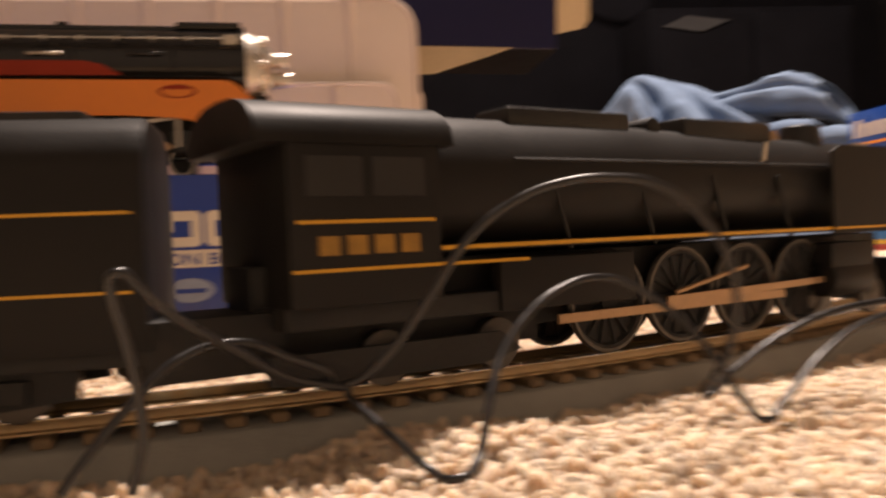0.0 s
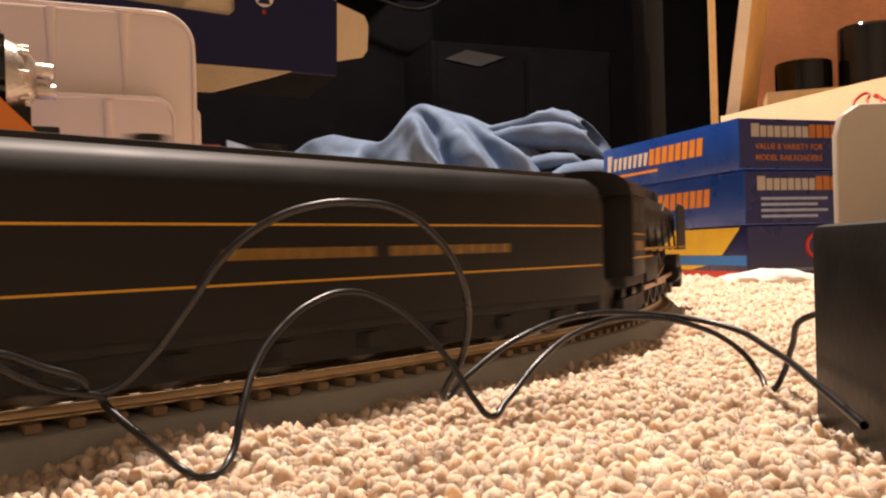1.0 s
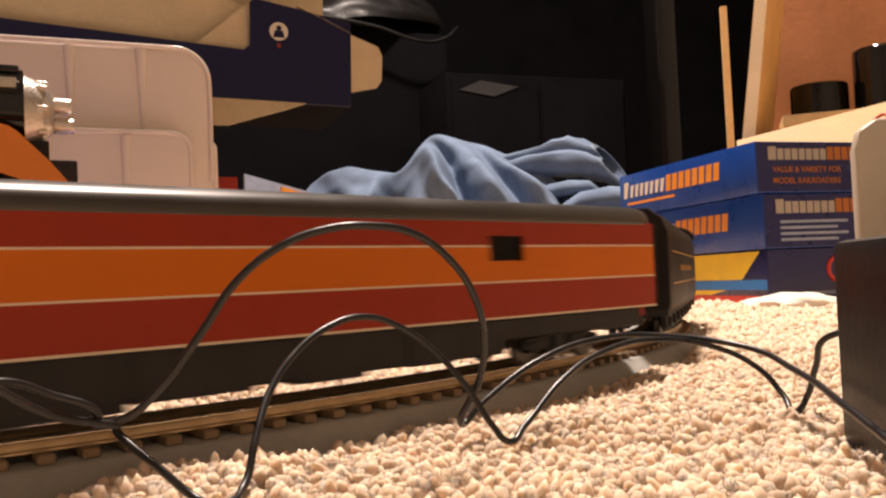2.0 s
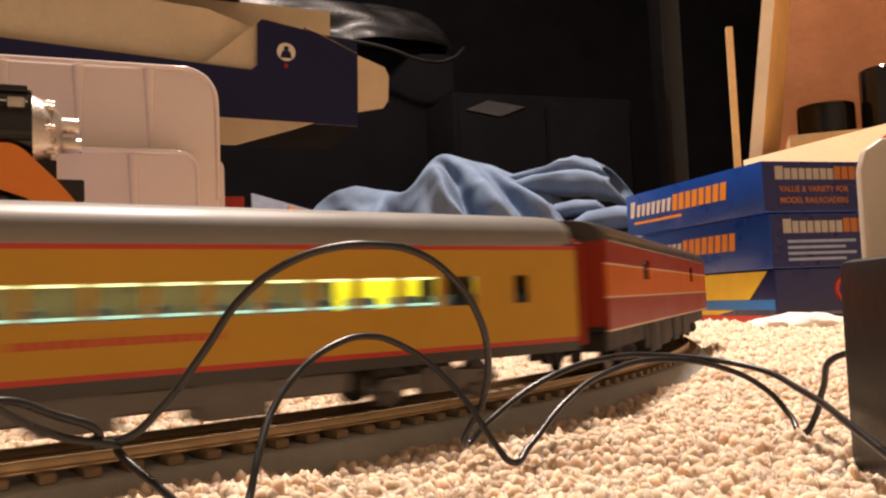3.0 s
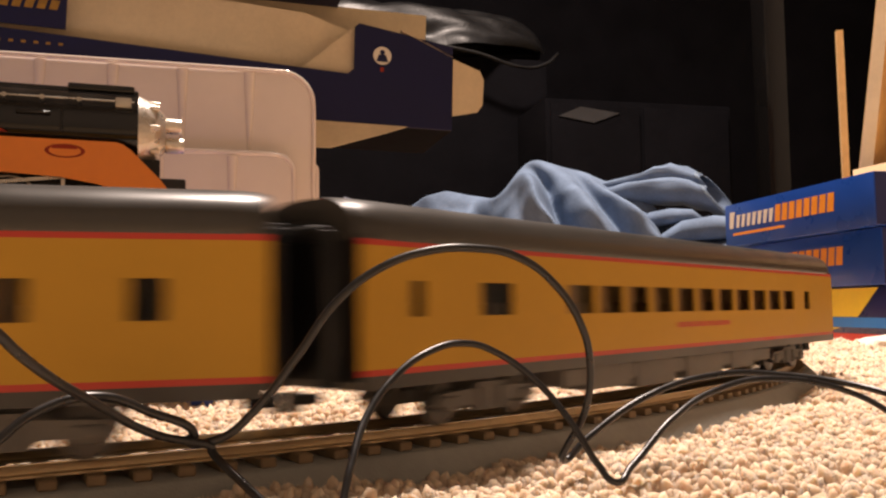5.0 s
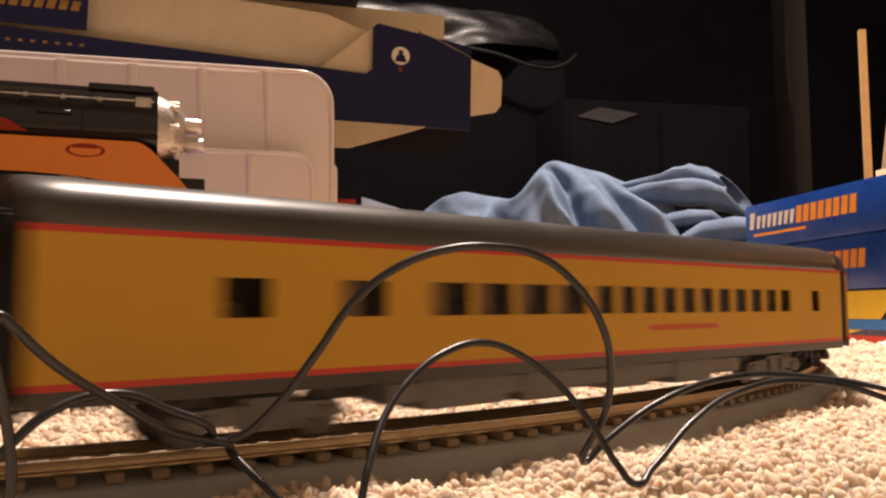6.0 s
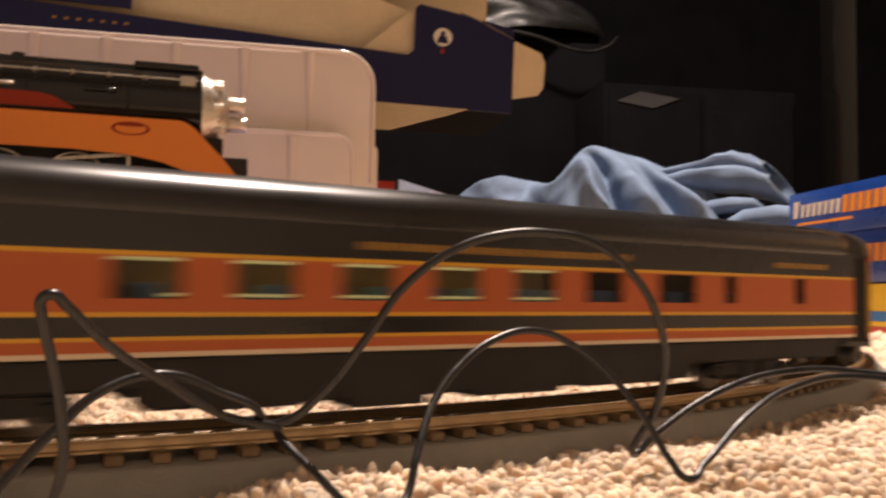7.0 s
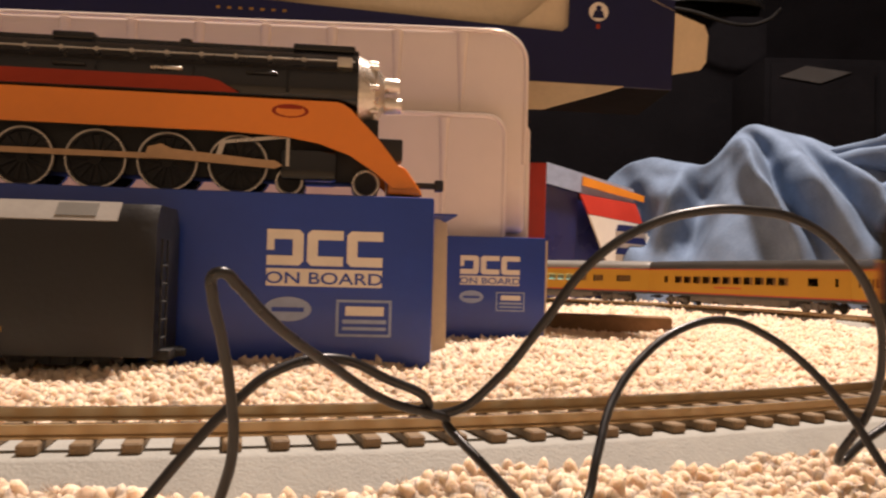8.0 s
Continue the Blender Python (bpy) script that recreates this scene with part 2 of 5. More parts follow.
def cable(name, points, radius, mat, label, category, parent=None):
    cu = bpy.data.curves.new(name, "CURVE")
    cu.dimensions, cu.bevel_depth, cu.bevel_resolution, cu.resolution_u = "3D", radius, 4, 10
    sp = cu.splines.new("BEZIER")
    sp.bezier_points.add(len(points) - 1)
    for b, p in zip(sp.bezier_points, points):
        b.co = p
        b.handle_left_type = b.handle_right_type = "AUTO"
    cu.materials.append(mat)
    ob = new(name, cu)
    ob.parent = parent
    if label:
        tagged(ob, label, category)
    return ob


def lettering(name, text, size, mat, parent, at, align="LEFT", bold=0.0, stretch=1.0):
    cu = bpy.data.curves.new(name, "FONT")
    cu.body, cu.size, cu.align_x, cu.extrude, cu.offset = text, size, align, 0.00008, bold
    cu.materials.append(mat)
    ob = new(name, cu)
    ob.parent = parent
    ob.matrix_basis = at @ Matrix.Diagonal((stretch, 1, 1, 1))
    return ob


# on a face that looks to -y: text upright
FACE = Matrix.Rotation(radians(90), 4, "X")

# ---------------------------------------------------------------- the room
bm = box(-2.2, 2.4, -1.6, 2.6, -0.06, -0.006)
part("floor", bm, CARPET_BASE, smooth=False)
tagged(bpy.data.objects["floor"], "cream shag carpet over the whole floor", "carpet", kind="structure")
# unseen walls and ceiling, added to bounce the lamp's light as fill
for name, b in (("wall_north", (-2.2, 2.4, 2.6, 2.7, -0.06, 2.4)), ("wall_south", (-2.2, 2.4, -1.7, -1.6, -0.06, 2.4)),
                ("wall_west", (-2.3, -2.2, -1.6, 2.6, -0.06, 2.4)), ("wall_east", (2.4, 2.5, -1.6, 2.6, -0.06, 2.4)), ("ceiling", (-2.2, 2.4, -1.6, 2.6, 2.4, 2.5))):
    tagged(part(name, box(*b), WALL, smooth=False), "unseen warm light-bouncing " + ("ceiling" if name == "ceiling" else "wall"), "ceiling" if name == "ceiling" else "wall", kind="structure")

# ---------------------------------------------------------------- the track loop
CENTRE, RADIUS, RAIL_Z = Vector((-0.172, 0.6696, 0)), 0.535, 0.0085


def on_loop(s):
    a = s / RADIUS
    return Vector((CENTRE.x + RADIUS * math.sin(a), CENTRE.y - RADIUS * math.cos(a), RAIL_Z))


def sweep_loop(profile, bm=None, n=240):
    """A closed profile of (outward offset, z) carried round the loop."""
    one = bmesh.new()
    rows = []
    for i in range(n):
        a = 2 * math.pi * i / n
        d = Vector((math.sin(a), -math.cos(a), 0))
        rows.append([one.verts.new(CENTRE + d * (RADIUS + o) + Vector((0, 0, z))) for o, z in profile])
    k = len(profile)
    for i in range(n):
        for j in range(k):
            one.faces.new((rows[i][j], rows[(i + 1) % n][j], rows[(i + 1) % n][(j + 1) % k], rows[i][(j + 1) % k]))
    return merge(bm, one)


track = empty("model_railway_track", "oval of brown-tied model track on grey plastic roadbed", "track", Matrix())
part("roadbed", sweep_loop([(-0.0255, -0.006), (-0.0158, 0.0037), (-0.0150, 0.0042), (0.0150, 0.0042), (0.0158, 0.0037), (0.0255, -0.006)]), ROADBED, track, "grey moulded plastic roadbed")
for side in (-1, 1):
    o = side * 0.0088
    rail = part("rail", sweep_loop([(o - 0.0011, 0.0061), (o - 0.0011, 0.0065), (o - 0.0004, 0.0068), (o - 0.0004, 0.0078), (o - 0.0006, 0.0084), (o + 0.0006, 0.0084), (o + 0.0004, 0.0078), (o + 0.0004, 0.0068), (o + 0.0011, 0.0065), (o + 0.0011, 0.0061)]), RAIL, track)
    part("rail_head", sweep_loop([(o - 0.0005, 0.0083), (o - 0.0005, RAIL_Z), (o + 0.0005, RAIL_Z), (o + 0.0005, 0.0083)]), RAIL_TOP, rail, "shiny worn rail top")

# ---------------------------------------------------------------- rolling stock
TRAIN = []


def wheel_mesh(r, width=0.0024, spokes=0):
    bm = tube((0, -width / 2, 0), (0, width / 2, 0), r, seg=24, bevel=0.0003) if not spokes else ring((0, 0, 0), (0, 1, 0), r * 0.9, r * 0.1, seg=28)
    if spokes:
        tube((0, -width / 2, 0), (0, width / 2, 0), r * 0.2, seg=14, bm=bm)
        for i in range(spokes):
            a = 2 * math.pi * i / spokes
            tube((0, 0, 0), (r * 0.88 * math.cos(a), 0, r * 0.88 * math.sin(a)), r * 0.055, seg=6, bm=bm)
        tube((0, 0.0002, 0), (0, 0.0008, 0), r * 0.86, seg=24, bm=bm)
    else:
        tube((0, -width * 0.7, 0), (0, width * 0.7, 0), r * 0.35, seg=12, bm=bm)
    return bm


def truck(parent, x, frame_mat, axles=2, base=0.028, r=0.0052):
    bm = bmesh.new()
    for s in (-1, 1):
        y = s * 0.0118
        prism([(x - base / 2 - 0.005, 0.005), (x - base / 2 - 0.003, 0.0075), (x - 0.006, 0.008), (x - 0.005, 0.0092), (x + 0.005, 0.0092), (x + 0.006, 0.008),
               (x + base / 2 + 0.003, 0.0075), (x + base / 2 + 0.005, 0.005), (x + base / 2 + 0.002, 0.0042), (x + 0.008, 0.0045), (x + 0.006, 0.0028), (x - 0.006, 0.0028), (x - 0.008, 0.0045), (x - base / 2 - 0.002, 0.0042)], y - 0.001, y + 0.001, bm)
        for i in range(axles):
            ax = x - base / 2 + base * i / (axles - 1)
            box(ax - 0.0022, ax + 0.0022, y - 0.0018, y + 0.0018, 0.0034, 0.0068, 0.0004, bm, 1)
        for k in (-0.004, 0.004):
            tube((x + k, y + s * 0.0013, 0.003), (x + k, y + s * 0.0013, 0.008), 0.001, seg=8, bm=bm)
    box(x - 0.004, x + 0.004, -0.011, 0.011, 0.006, 0.0098, 0.0004, bm, 1)
    t = part("truck", bm, frame_mat, parent)
    first = None
    for i in range(axles):
        ax = x - base / 2 + base * i / (axles - 1)
        for s in (-1, 1):
            m = pose(ax, s * 0.0085, r)
            if first is None:
                first = part("wheel", wheel_mesh(r), WHEEL, t, at=m)
            else:
                copy_part(first, m)
    return t


def roof_section(x, w, eave, top, shrink=1.0, n=12):
    pts = []
    for i in range(n + 1):
        a = math.pi * i / n
        c, s = math.cos(a), math.sin(a)
        pts.append((x, shrink * w / 2 * math.copysign(abs(c) ** 0.72, c), eave + (top - eave) * (s ** 0.75) * (0.5 + 0.5 * shrink)))
    return pts


CAR, WIDE, SKIRT, EAVE, TOP = 0.290, 0.0345, 0.0105, 0.0405, 0.0495
WIN0, WIN1 = 0.0246, 0.0320


def passenger_car(label, bands, roof_mat, windows, under_mat, end_mat, lit=(), lit_mats=None, blinds=None, skirt_mat=None, script=None, eave=EAVE, skirt=SKIRT, win=(WIN0, WIN1)):
    """bands: (z0, z1, material) from the skirt up; windows: (x0, x1) along the car; x points ahead, z is up from the rails."""
    win0, win1 = win
    car = empty("passenger_car", label, "model train car", Matrix(), "cars of the moving train")
    h = CAR / 2
    # sides, band by band, with true window openings
    for s in (-1, 1):
        y0, y1 = sorted((s * (WIDE / 2 - 0.001), s * WIDE / 2))
        for z0, z1, mat in bands:
            bm = bmesh.new()
            cuts = [w for w in windows] if z0 < win1 and z1 > win0 else []
            lo, hi = max(z0, win0), min(z1, win1)
            if not cuts:
                box(-h, h, y0, y1, z0, z1, bm=bm)
            else:
                if z0 < lo:
                    box(-h, h, y0, y1, z0, lo, bm=bm)
                if z1 > hi:
                    box(-h, h, y0, y1, hi, z1, bm=bm)
                x = -h
                for a, b in sorted(cuts):
                    box(x, a, y0, y1, lo, hi, bm=bm)
                    x = b
                box(x, h, y0, y1, lo, hi, bm=bm)
            p = part("side_panel" if z1 - z0 > 0.002 else "lining_stripe", bm, mat, car, smooth=False)
        pane = None
        for a, b in windows:
            m = pose((a + b) / 2, s * (WIDE / 2 - 0.0009), (win0 + win1) / 2)
            g = part("window_pane", box(-(b - a) / 2, (b - a) / 2, -0.0002, 0.0002, (win0 - win1) / 2, (win1 - win0) / 2), GLASS, car, smooth=False, at=m)
            g.visible_shadow = False
            rear = lit and not lit_mats and b < -0.05
            if rear or (blinds is INTERIOR and -0.09 < a and b < 0.107):
                w = (b - a) * (0.9 if rear else 0.46)
                part("window_blind", box(-w / 2, w / 2, -0.0002, 0.0002, (win0 - win1) / 2, (win1 - win0) / 2), BLIND, car, smooth=False, at=pose(a + w / 2, s * (WIDE / 2 - 0.0016), (win0 + win1) / 2))
    # roof with rounded ends
    xs = [(-h, 0.90), (-h + 0.002, 0.97), (-h + 0.006, 1.0), (h - 0.006, 1.0), (h - 0.002, 0.97), (h, 0.90)]
    secs = [roof_section(x, WIDE + 0.0006, eave, TOP, k) + [(x, -k * WIDE / 2, eave - 0.0006), (x, k * WIDE / 2, eave - 0.0006)] for x, k in xs]
    part("roof", loft(secs), roof_mat, car, "smooth rounded roof")
    # floor and underbody
    bm = box(-h, h, -WIDE / 2 + 0.0012, WIDE / 2 - 0.0012, skirt, skirt + 0.0016)
    deep = under_mat is UNDER
    for k in (-0.0105, 0.0105):
        if deep:
            box(-h + 0.006, h - 0.006, k - 0.0045, k + 0.0045, 0.0082, skirt, 0.0006, bm, 1)
        box(-0.072, 0.072, k - 0.005, k + 0.005, 0.0045 if deep else 0.0055, skirt, 0.0006, bm, 1)
    part("underframe", bm, under_mat, car, smooth=False)
    rnd = random.Random(label)
    for x in (-0.05, -0.022, 0.012, 0.044):
        for s in (-1, 1):
            w = 0.008 + 0.006 * rnd.random()
            part("equipment_box", box(x - w, x + w, s * 0.011 - 0.005, s * 0.011 + 0.005, 0.0025 + 0.0018 * rnd.random(), skirt, 0.0006), under_mat, car)
    # ends with diaphragm and coupler
    for s in (-1, 1):
        a, b = sorted((s * (h - 0.0012), s * (h - 0.0002)))
        bm = box(a, b, -WIDE / 2 + 0.0011, WIDE / 2 - 0.0011, skirt, eave)
        part("end_wall", bm, DAY_RED if lit and not lit_mats and s == 1 else end_mat, car, smooth=False)
        bm = bmesh.new()
        for i in range(3):
            c = s * (h + 0.0004 + 0.0011 * i)
            for q in (-1, 1):
                box(c - 0.0005, c + 0.0005, q * 0.0088 - 0.0016, q * 0.0088 + 0.0016, 0.011, 0.042, 0.0004, bm, 1)
            box(c - 0.0005, c + 0.0005, -0.0088, 0.0088, 0.040, 0.043, 0.0004, bm, 1)
        if end_mat is DAY_RED or (lit and not lit_mats and s == 1):
            part("diaphragm", bm, DAY_RED, car, "dark red folded end diaphragm")
        else:
            part("diaphragm", bm, BLACK, car, "black folded end diaphragm")
        bm = tube((s * (h - 0.004), 0, 0.008), (s * (h + 0.0028), 0, 0.008), 0.0011, seg=8)
        box(s * (h + 0.0028) - 0.0013, s * (h + 0.0028) + 0.0013, -0.0016, 0.0016, 0.0058, 0.0098, 0.0003, bm, 1)
        part("coupler", bm, UNDER, car)
    for x in (-0.1, 0.1):
        truck(car, x, TRUCK_GREY if under_mat is not UNDER else UNDER)
    # inside: seats, tables and, where lit, a glowing ceiling strip
    bm = box(-h + 0.003, h - 0.003, -0.0012, 0.0012, skirt + 0.002, eave - 0.002)
    part("aisle_partition", bm, INTERIOR, car, smooth=False)
    bm = bmesh.new()
    x = -h + 0.012
    while x < h - 0.012:
        for s in (-1, 1):
            box(x - 0.002, x + 0.002, s * 0.0088 - 0.005, s * 0.0088 + 0.005, skirt + 0.002, 0.0275, 0.0006, bm, 1)
        x += 0.0125
    part("seats", bm, blinds or SEAT_BLUE, car)
    for x0, x1 in lit:
        for s in (-1, 1):
            y0, y1 = sorted((s * 0.003, s * 0.0145))
            part("lit_ceiling", box(x0, x1, y0, y1, 0.0318, 0.0326), (lit_mats or (LIT, LIT_TEAL))[0], car, "glowing interior light strip", smooth=False)
            # no lamp: the glow paints the light that falls on the tables
            part("lit_table_top", box(x0 + 0.01, x1, y0, y1, 0.0250, 0.0256), (lit_mats or (LIT, LIT_TEAL))[1], car, "light green table strip, its lamplight made as a glow", smooth=False)
        if not lit_mats:
            # no lamp: the glow paints the brightest lit part of the car
            part("lit_booth", box(x1 - 0.025, x1, -0.0029, 0.0029, 0.0235, 0.0317), LIT_BOOTH, car, "yellow booth panel, its lamplight made as a glow", smooth=False)
    if script:
        for z, x0, x1, mat in script:
            for s in (-1, 1):
                bm = bmesh.new()
                x = x0
                while x < x1:
                    w = 0.0012 + 0.0012 * rnd.random()
                    y0, y1 = sorted((s * WIDE / 2, s * (WIDE / 2 + 0.00012)))
                    box(x, x + w, y0, y1, z - 0.0008, z + 0.0008, bm=bm)
                    x += w + 0.0007
                part("lettering_bar", bm, mat if mat is not LINE_YELLOW else DIM_YELLOW, car, smooth=False)
    return car


def spaced(x0, x1, n, w):
    return [(x0 + (x1 - x0) * i / (n - 1) - w / 2, x0 + (x1 - x0) * i / (n - 1) + w / 2) for i in range(n)]


UP_BANDS = [(SKIRT, 0.0132, ROOF_DARK), (0.0132, 0.0144, LINE_RED), (0.0144, 0.0388, ARMOUR), (0.0388, 0.0400, LINE_RED), (0.0400, EAVE, ROOF_DARK)]
GN_BANDS = [(0.0143, 0.0152, PALE_LINE), (0.0152, 0.0172, GN_ORANGE), (0.0172, 0.0179, LINE_YELLOW), (0.0179, 0.0214, GN_DARK), (0.0214, 0.0222, LINE_YELLOW),
            (0.0222, 0.0322, GN_ORANGE), (0.0322, 0.0330, LINE_YELLOW), (0.0330, EAVE, GN_DARK)]
RED_BANDS = [(0.0146, 0.0152, PALE_LINE), (0.0152, 0.0248, DAY_RED), (0.0248, 0.0253, PALE_LINE), (0.0253, 0.0350, DAY_ORANGE), (0.0350, 0.0355, PALE_LINE), (0.0355, 0.0428, DAY_RED)]
car_orange = passenger_car("dark olive and orange streamlined passenger car with yellow lining", GN_BANDS, GN_DARK,
                           [(0.1145, 0.1195), (0.083, 0.088), (0.057, 0.0715)] + spaced(0.038, -0.072, 6, 0.0125) + [(-0.104, -0.098), (-0.124, -0.119)], UNDER, BLACK,
                           lit=((-0.078, 0.030),), lit_mats=(LIT_DIM, LIT_DIM), skirt=0.0143, script=((0.0358, -0.03, 0.045, LINE_YELLOW), (0.0358, 0.105, 0.13, LINE_YELLOW)))
car_plain = passenger_car("yellow passenger car with grey roof and red lining", UP_BANDS, ROOF_DARK,
                          [(0.121, 0.127)] + spaced(0.101, 0.000, 11, 0.0076) + spaced(-0.014, -0.056, 4, 0.0122) + [(-0.086, -0.074), (-0.112, -0.102)], TRUCK_GREY, BLACK,
                          blinds=INTERIOR, script=((0.0205, 0.02, 0.055, LINE_RED),))
car_coach = passenger_car("yellow coach with grey roof and a row of dark windows", UP_BANDS, ROOF_DARK,
                          [(0.1085, 0.1155)] + spaced(0.090, -0.066, 11, 0.0132) + [(-0.108, -0.096), (-0.131, -0.127)], TRUCK_GREY, BLACK,
                          blinds=INTERIOR, script=((0.0205, -0.01, 0.03, LINE_RED),))
car_lit = passenger_car("yellow dome-lit lounge car with glowing windows", UP_BANDS, ROOF_GREY,
                        [(0.122, 0.127)] + spaced(0.104, -0.040, 13, 0.0098) + [(-0.064, -0.056), (-0.086, -0.073), (-0.122, -0.104)], TRUCK_GREY, ARMOUR,
                        lit=((-0.046, 0.101),), script=((0.0205, 0.0, 0.04, LINE_RED),))
car_red = passenger_car("red and orange striped baggage car with dark grey roof", RED_BANDS, ROOF_DARK,
                        [(0.0655, 0.0795), (-0.0795, -0.0655)], UNDER, DAY_RED, eave=0.0428, skirt=0.0146, win=(0.0310, 0.0382))

# tender
tender = empty("locomotive_tender", "dark grey steam locomotive tender with yellow lining", "model tender", Matrix(), "cars of the moving train")
hl = 0.10
sec = [(-0.0165, 0.0115), (-0.0172, 0.014), (-0.0172, 0.0415), (-0.0150, 0.0470), (-0.0105, 0.0500), (0.0105, 0.0500), (0.0150, 0.0470), (0.0172, 0.0415), (0.0172, 0.014), (0.0165, 0.0115)]
part("tank", loft([[(x, y * k, z) for y, z in sec] for x, k in ((-hl, 0.95), (-hl + 0.003, 1.0), (hl - 0.003, 1.0), (hl, 0.97))]), TWO_GREY, tender)
bm = box(-hl + 0.01, hl - 0.01, -0.009, 0.009, 0.0495, 0.0517, 0.0006)
for x in (-0.05, -0.02):
    tube((x, 0, 0.0505), (x, 0, 0.0540), 0.004, seg=16, bm=bm)
part("fuel_bunker", bm, BLACK, tender)
for z in (0.0213, 0.0341):
    for s in (-1, 1):
        y0, y1 = sorted((s * 0.0172, s * 0.01735))
        part("lining_stripe", box(-hl + 0.012, hl - 0.002, y0, y1, z - 0.00025, z + 0.00025), LINE_YELLOW, tender, smooth=False)
rnd = random.Random(5)
for s in (-1, 1):
    x = -0.042
    bm = bmesh.new()
    while x < 0.048:
        if not -0.003 < x < 0.004:
            y0, y1 = sorted((s * 0.0172, s * 0.01735))
            box(x, x + 0.0030, y0, y1, 0.0264, 0.0289, bm=bm)
        x += 0.0047
    part("lettering_bar", bm, DIM_YELLOW, tender, smooth=False)
part("underframe", box(-hl, hl, -0.0155, 0.0155, 0.0090, 0.0118, 0.0005), UNDER, tender)
bm = bmesh.new()
for s in (-1, 1):
    prism([(-0.088, 0.0040), (-0.088, 0.0092), (0.088, 0.0092), (0.088, 0.0040), (0.07, 0.0022), (-0.07, 0.0022)], s * 0.0125 - 0.001, s * 0.0125 + 0.001, bm)
part("pedestal_frame", bm, UNDER, tender)
first = None
for i in range(7):
    for s in (-1, 1):
        m = pose(-0.078 + 0.026 * i, s * 0.0092, 0.0056)
        if first is None:
            first = part("wheel", wheel_mesh(0.0056), WHEEL, tender, at=m)
        else:
            copy_part(first, m)
        part("journal_box", box(-0.078 + 0.026 * i - 0.0028, -0.078 + 0.026 * i + 0.0028, s * 0.0138 - 0.0012, s * 0.0138 + 0.0012, 0.0038, 0.0078, 0.0005), UNDER, tender)
part("coupler", tube((-hl - 0.006, 0, 0.008), (-hl + 0.004, 0, 0.008), 0.0013, seg=8), UNDER, tender)
bm = bmesh.new()
for s in (-1, 1):
    tube((-hl - 0.0006, s * 0.012, 0.014), (-hl - 0.0006, s * 0.012, 0.045), 0.0004, seg=6, bm=bm)
for i in range(6):
    tube((-hl - 0.0006, -0.012, 0.016 + i * 0.0045), (-hl - 0.0006, -0.006, 0.016 + i * 0.0045), 0.0003, seg=6, bm=bm)
part("ladder", bm, UNDER, tender)


# ---- the moving engine: dark grey, with smoke deflectors
engine = empty("steam_locomotive", "dark grey steam locomotive with yellow lining and smoke deflectors", "model locomotive", Matrix(), "cars of the moving train")
zc = 0.0385
sections = []
for x, rr in ((-0.182, 0.0150), (-0.12, 0.0150), (-0.075, 0.0138), (-0.02, 0.0132), (-0.016, 0.0126)):
    sections.append([(x, rr * math.cos(a), zc + rr * math.sin(a)) for a in [2 * math.pi * i / 24 for i in range(24)]])
part("boiler", loft(sections), TWO_GREY, engine)
part("smokebox_front", tube((-0.016, 0, zc), (-0.0115, 0, zc), 0.0118, 0.009, 24, bm=tube((-0.0115, 0, zc), (-0.008, 0, zc), 0.003, seg=12)), BLACK, engine)
bm = box(-0.212, -0.181, -0.0178, 0.0178, 0.0165, 0.046, 0.0006)
part("cab", bm, TWO_GREY, engine)
rs = [[(x, (0.0185 if abs(c) > 0.001 else 0.0) * math.copysign(abs(c) ** 0.8, c), 0.0452 + 0.0090 * (s ** 0.8)) for c, s in [(math.cos(math.pi * i / 10), math.sin(math.pi * i / 10) + 1e-9) for i in range(11)]] for x in (-0.2175, -0.178)]
part("cab_roof", loft(rs), TWO_GREY, engine)
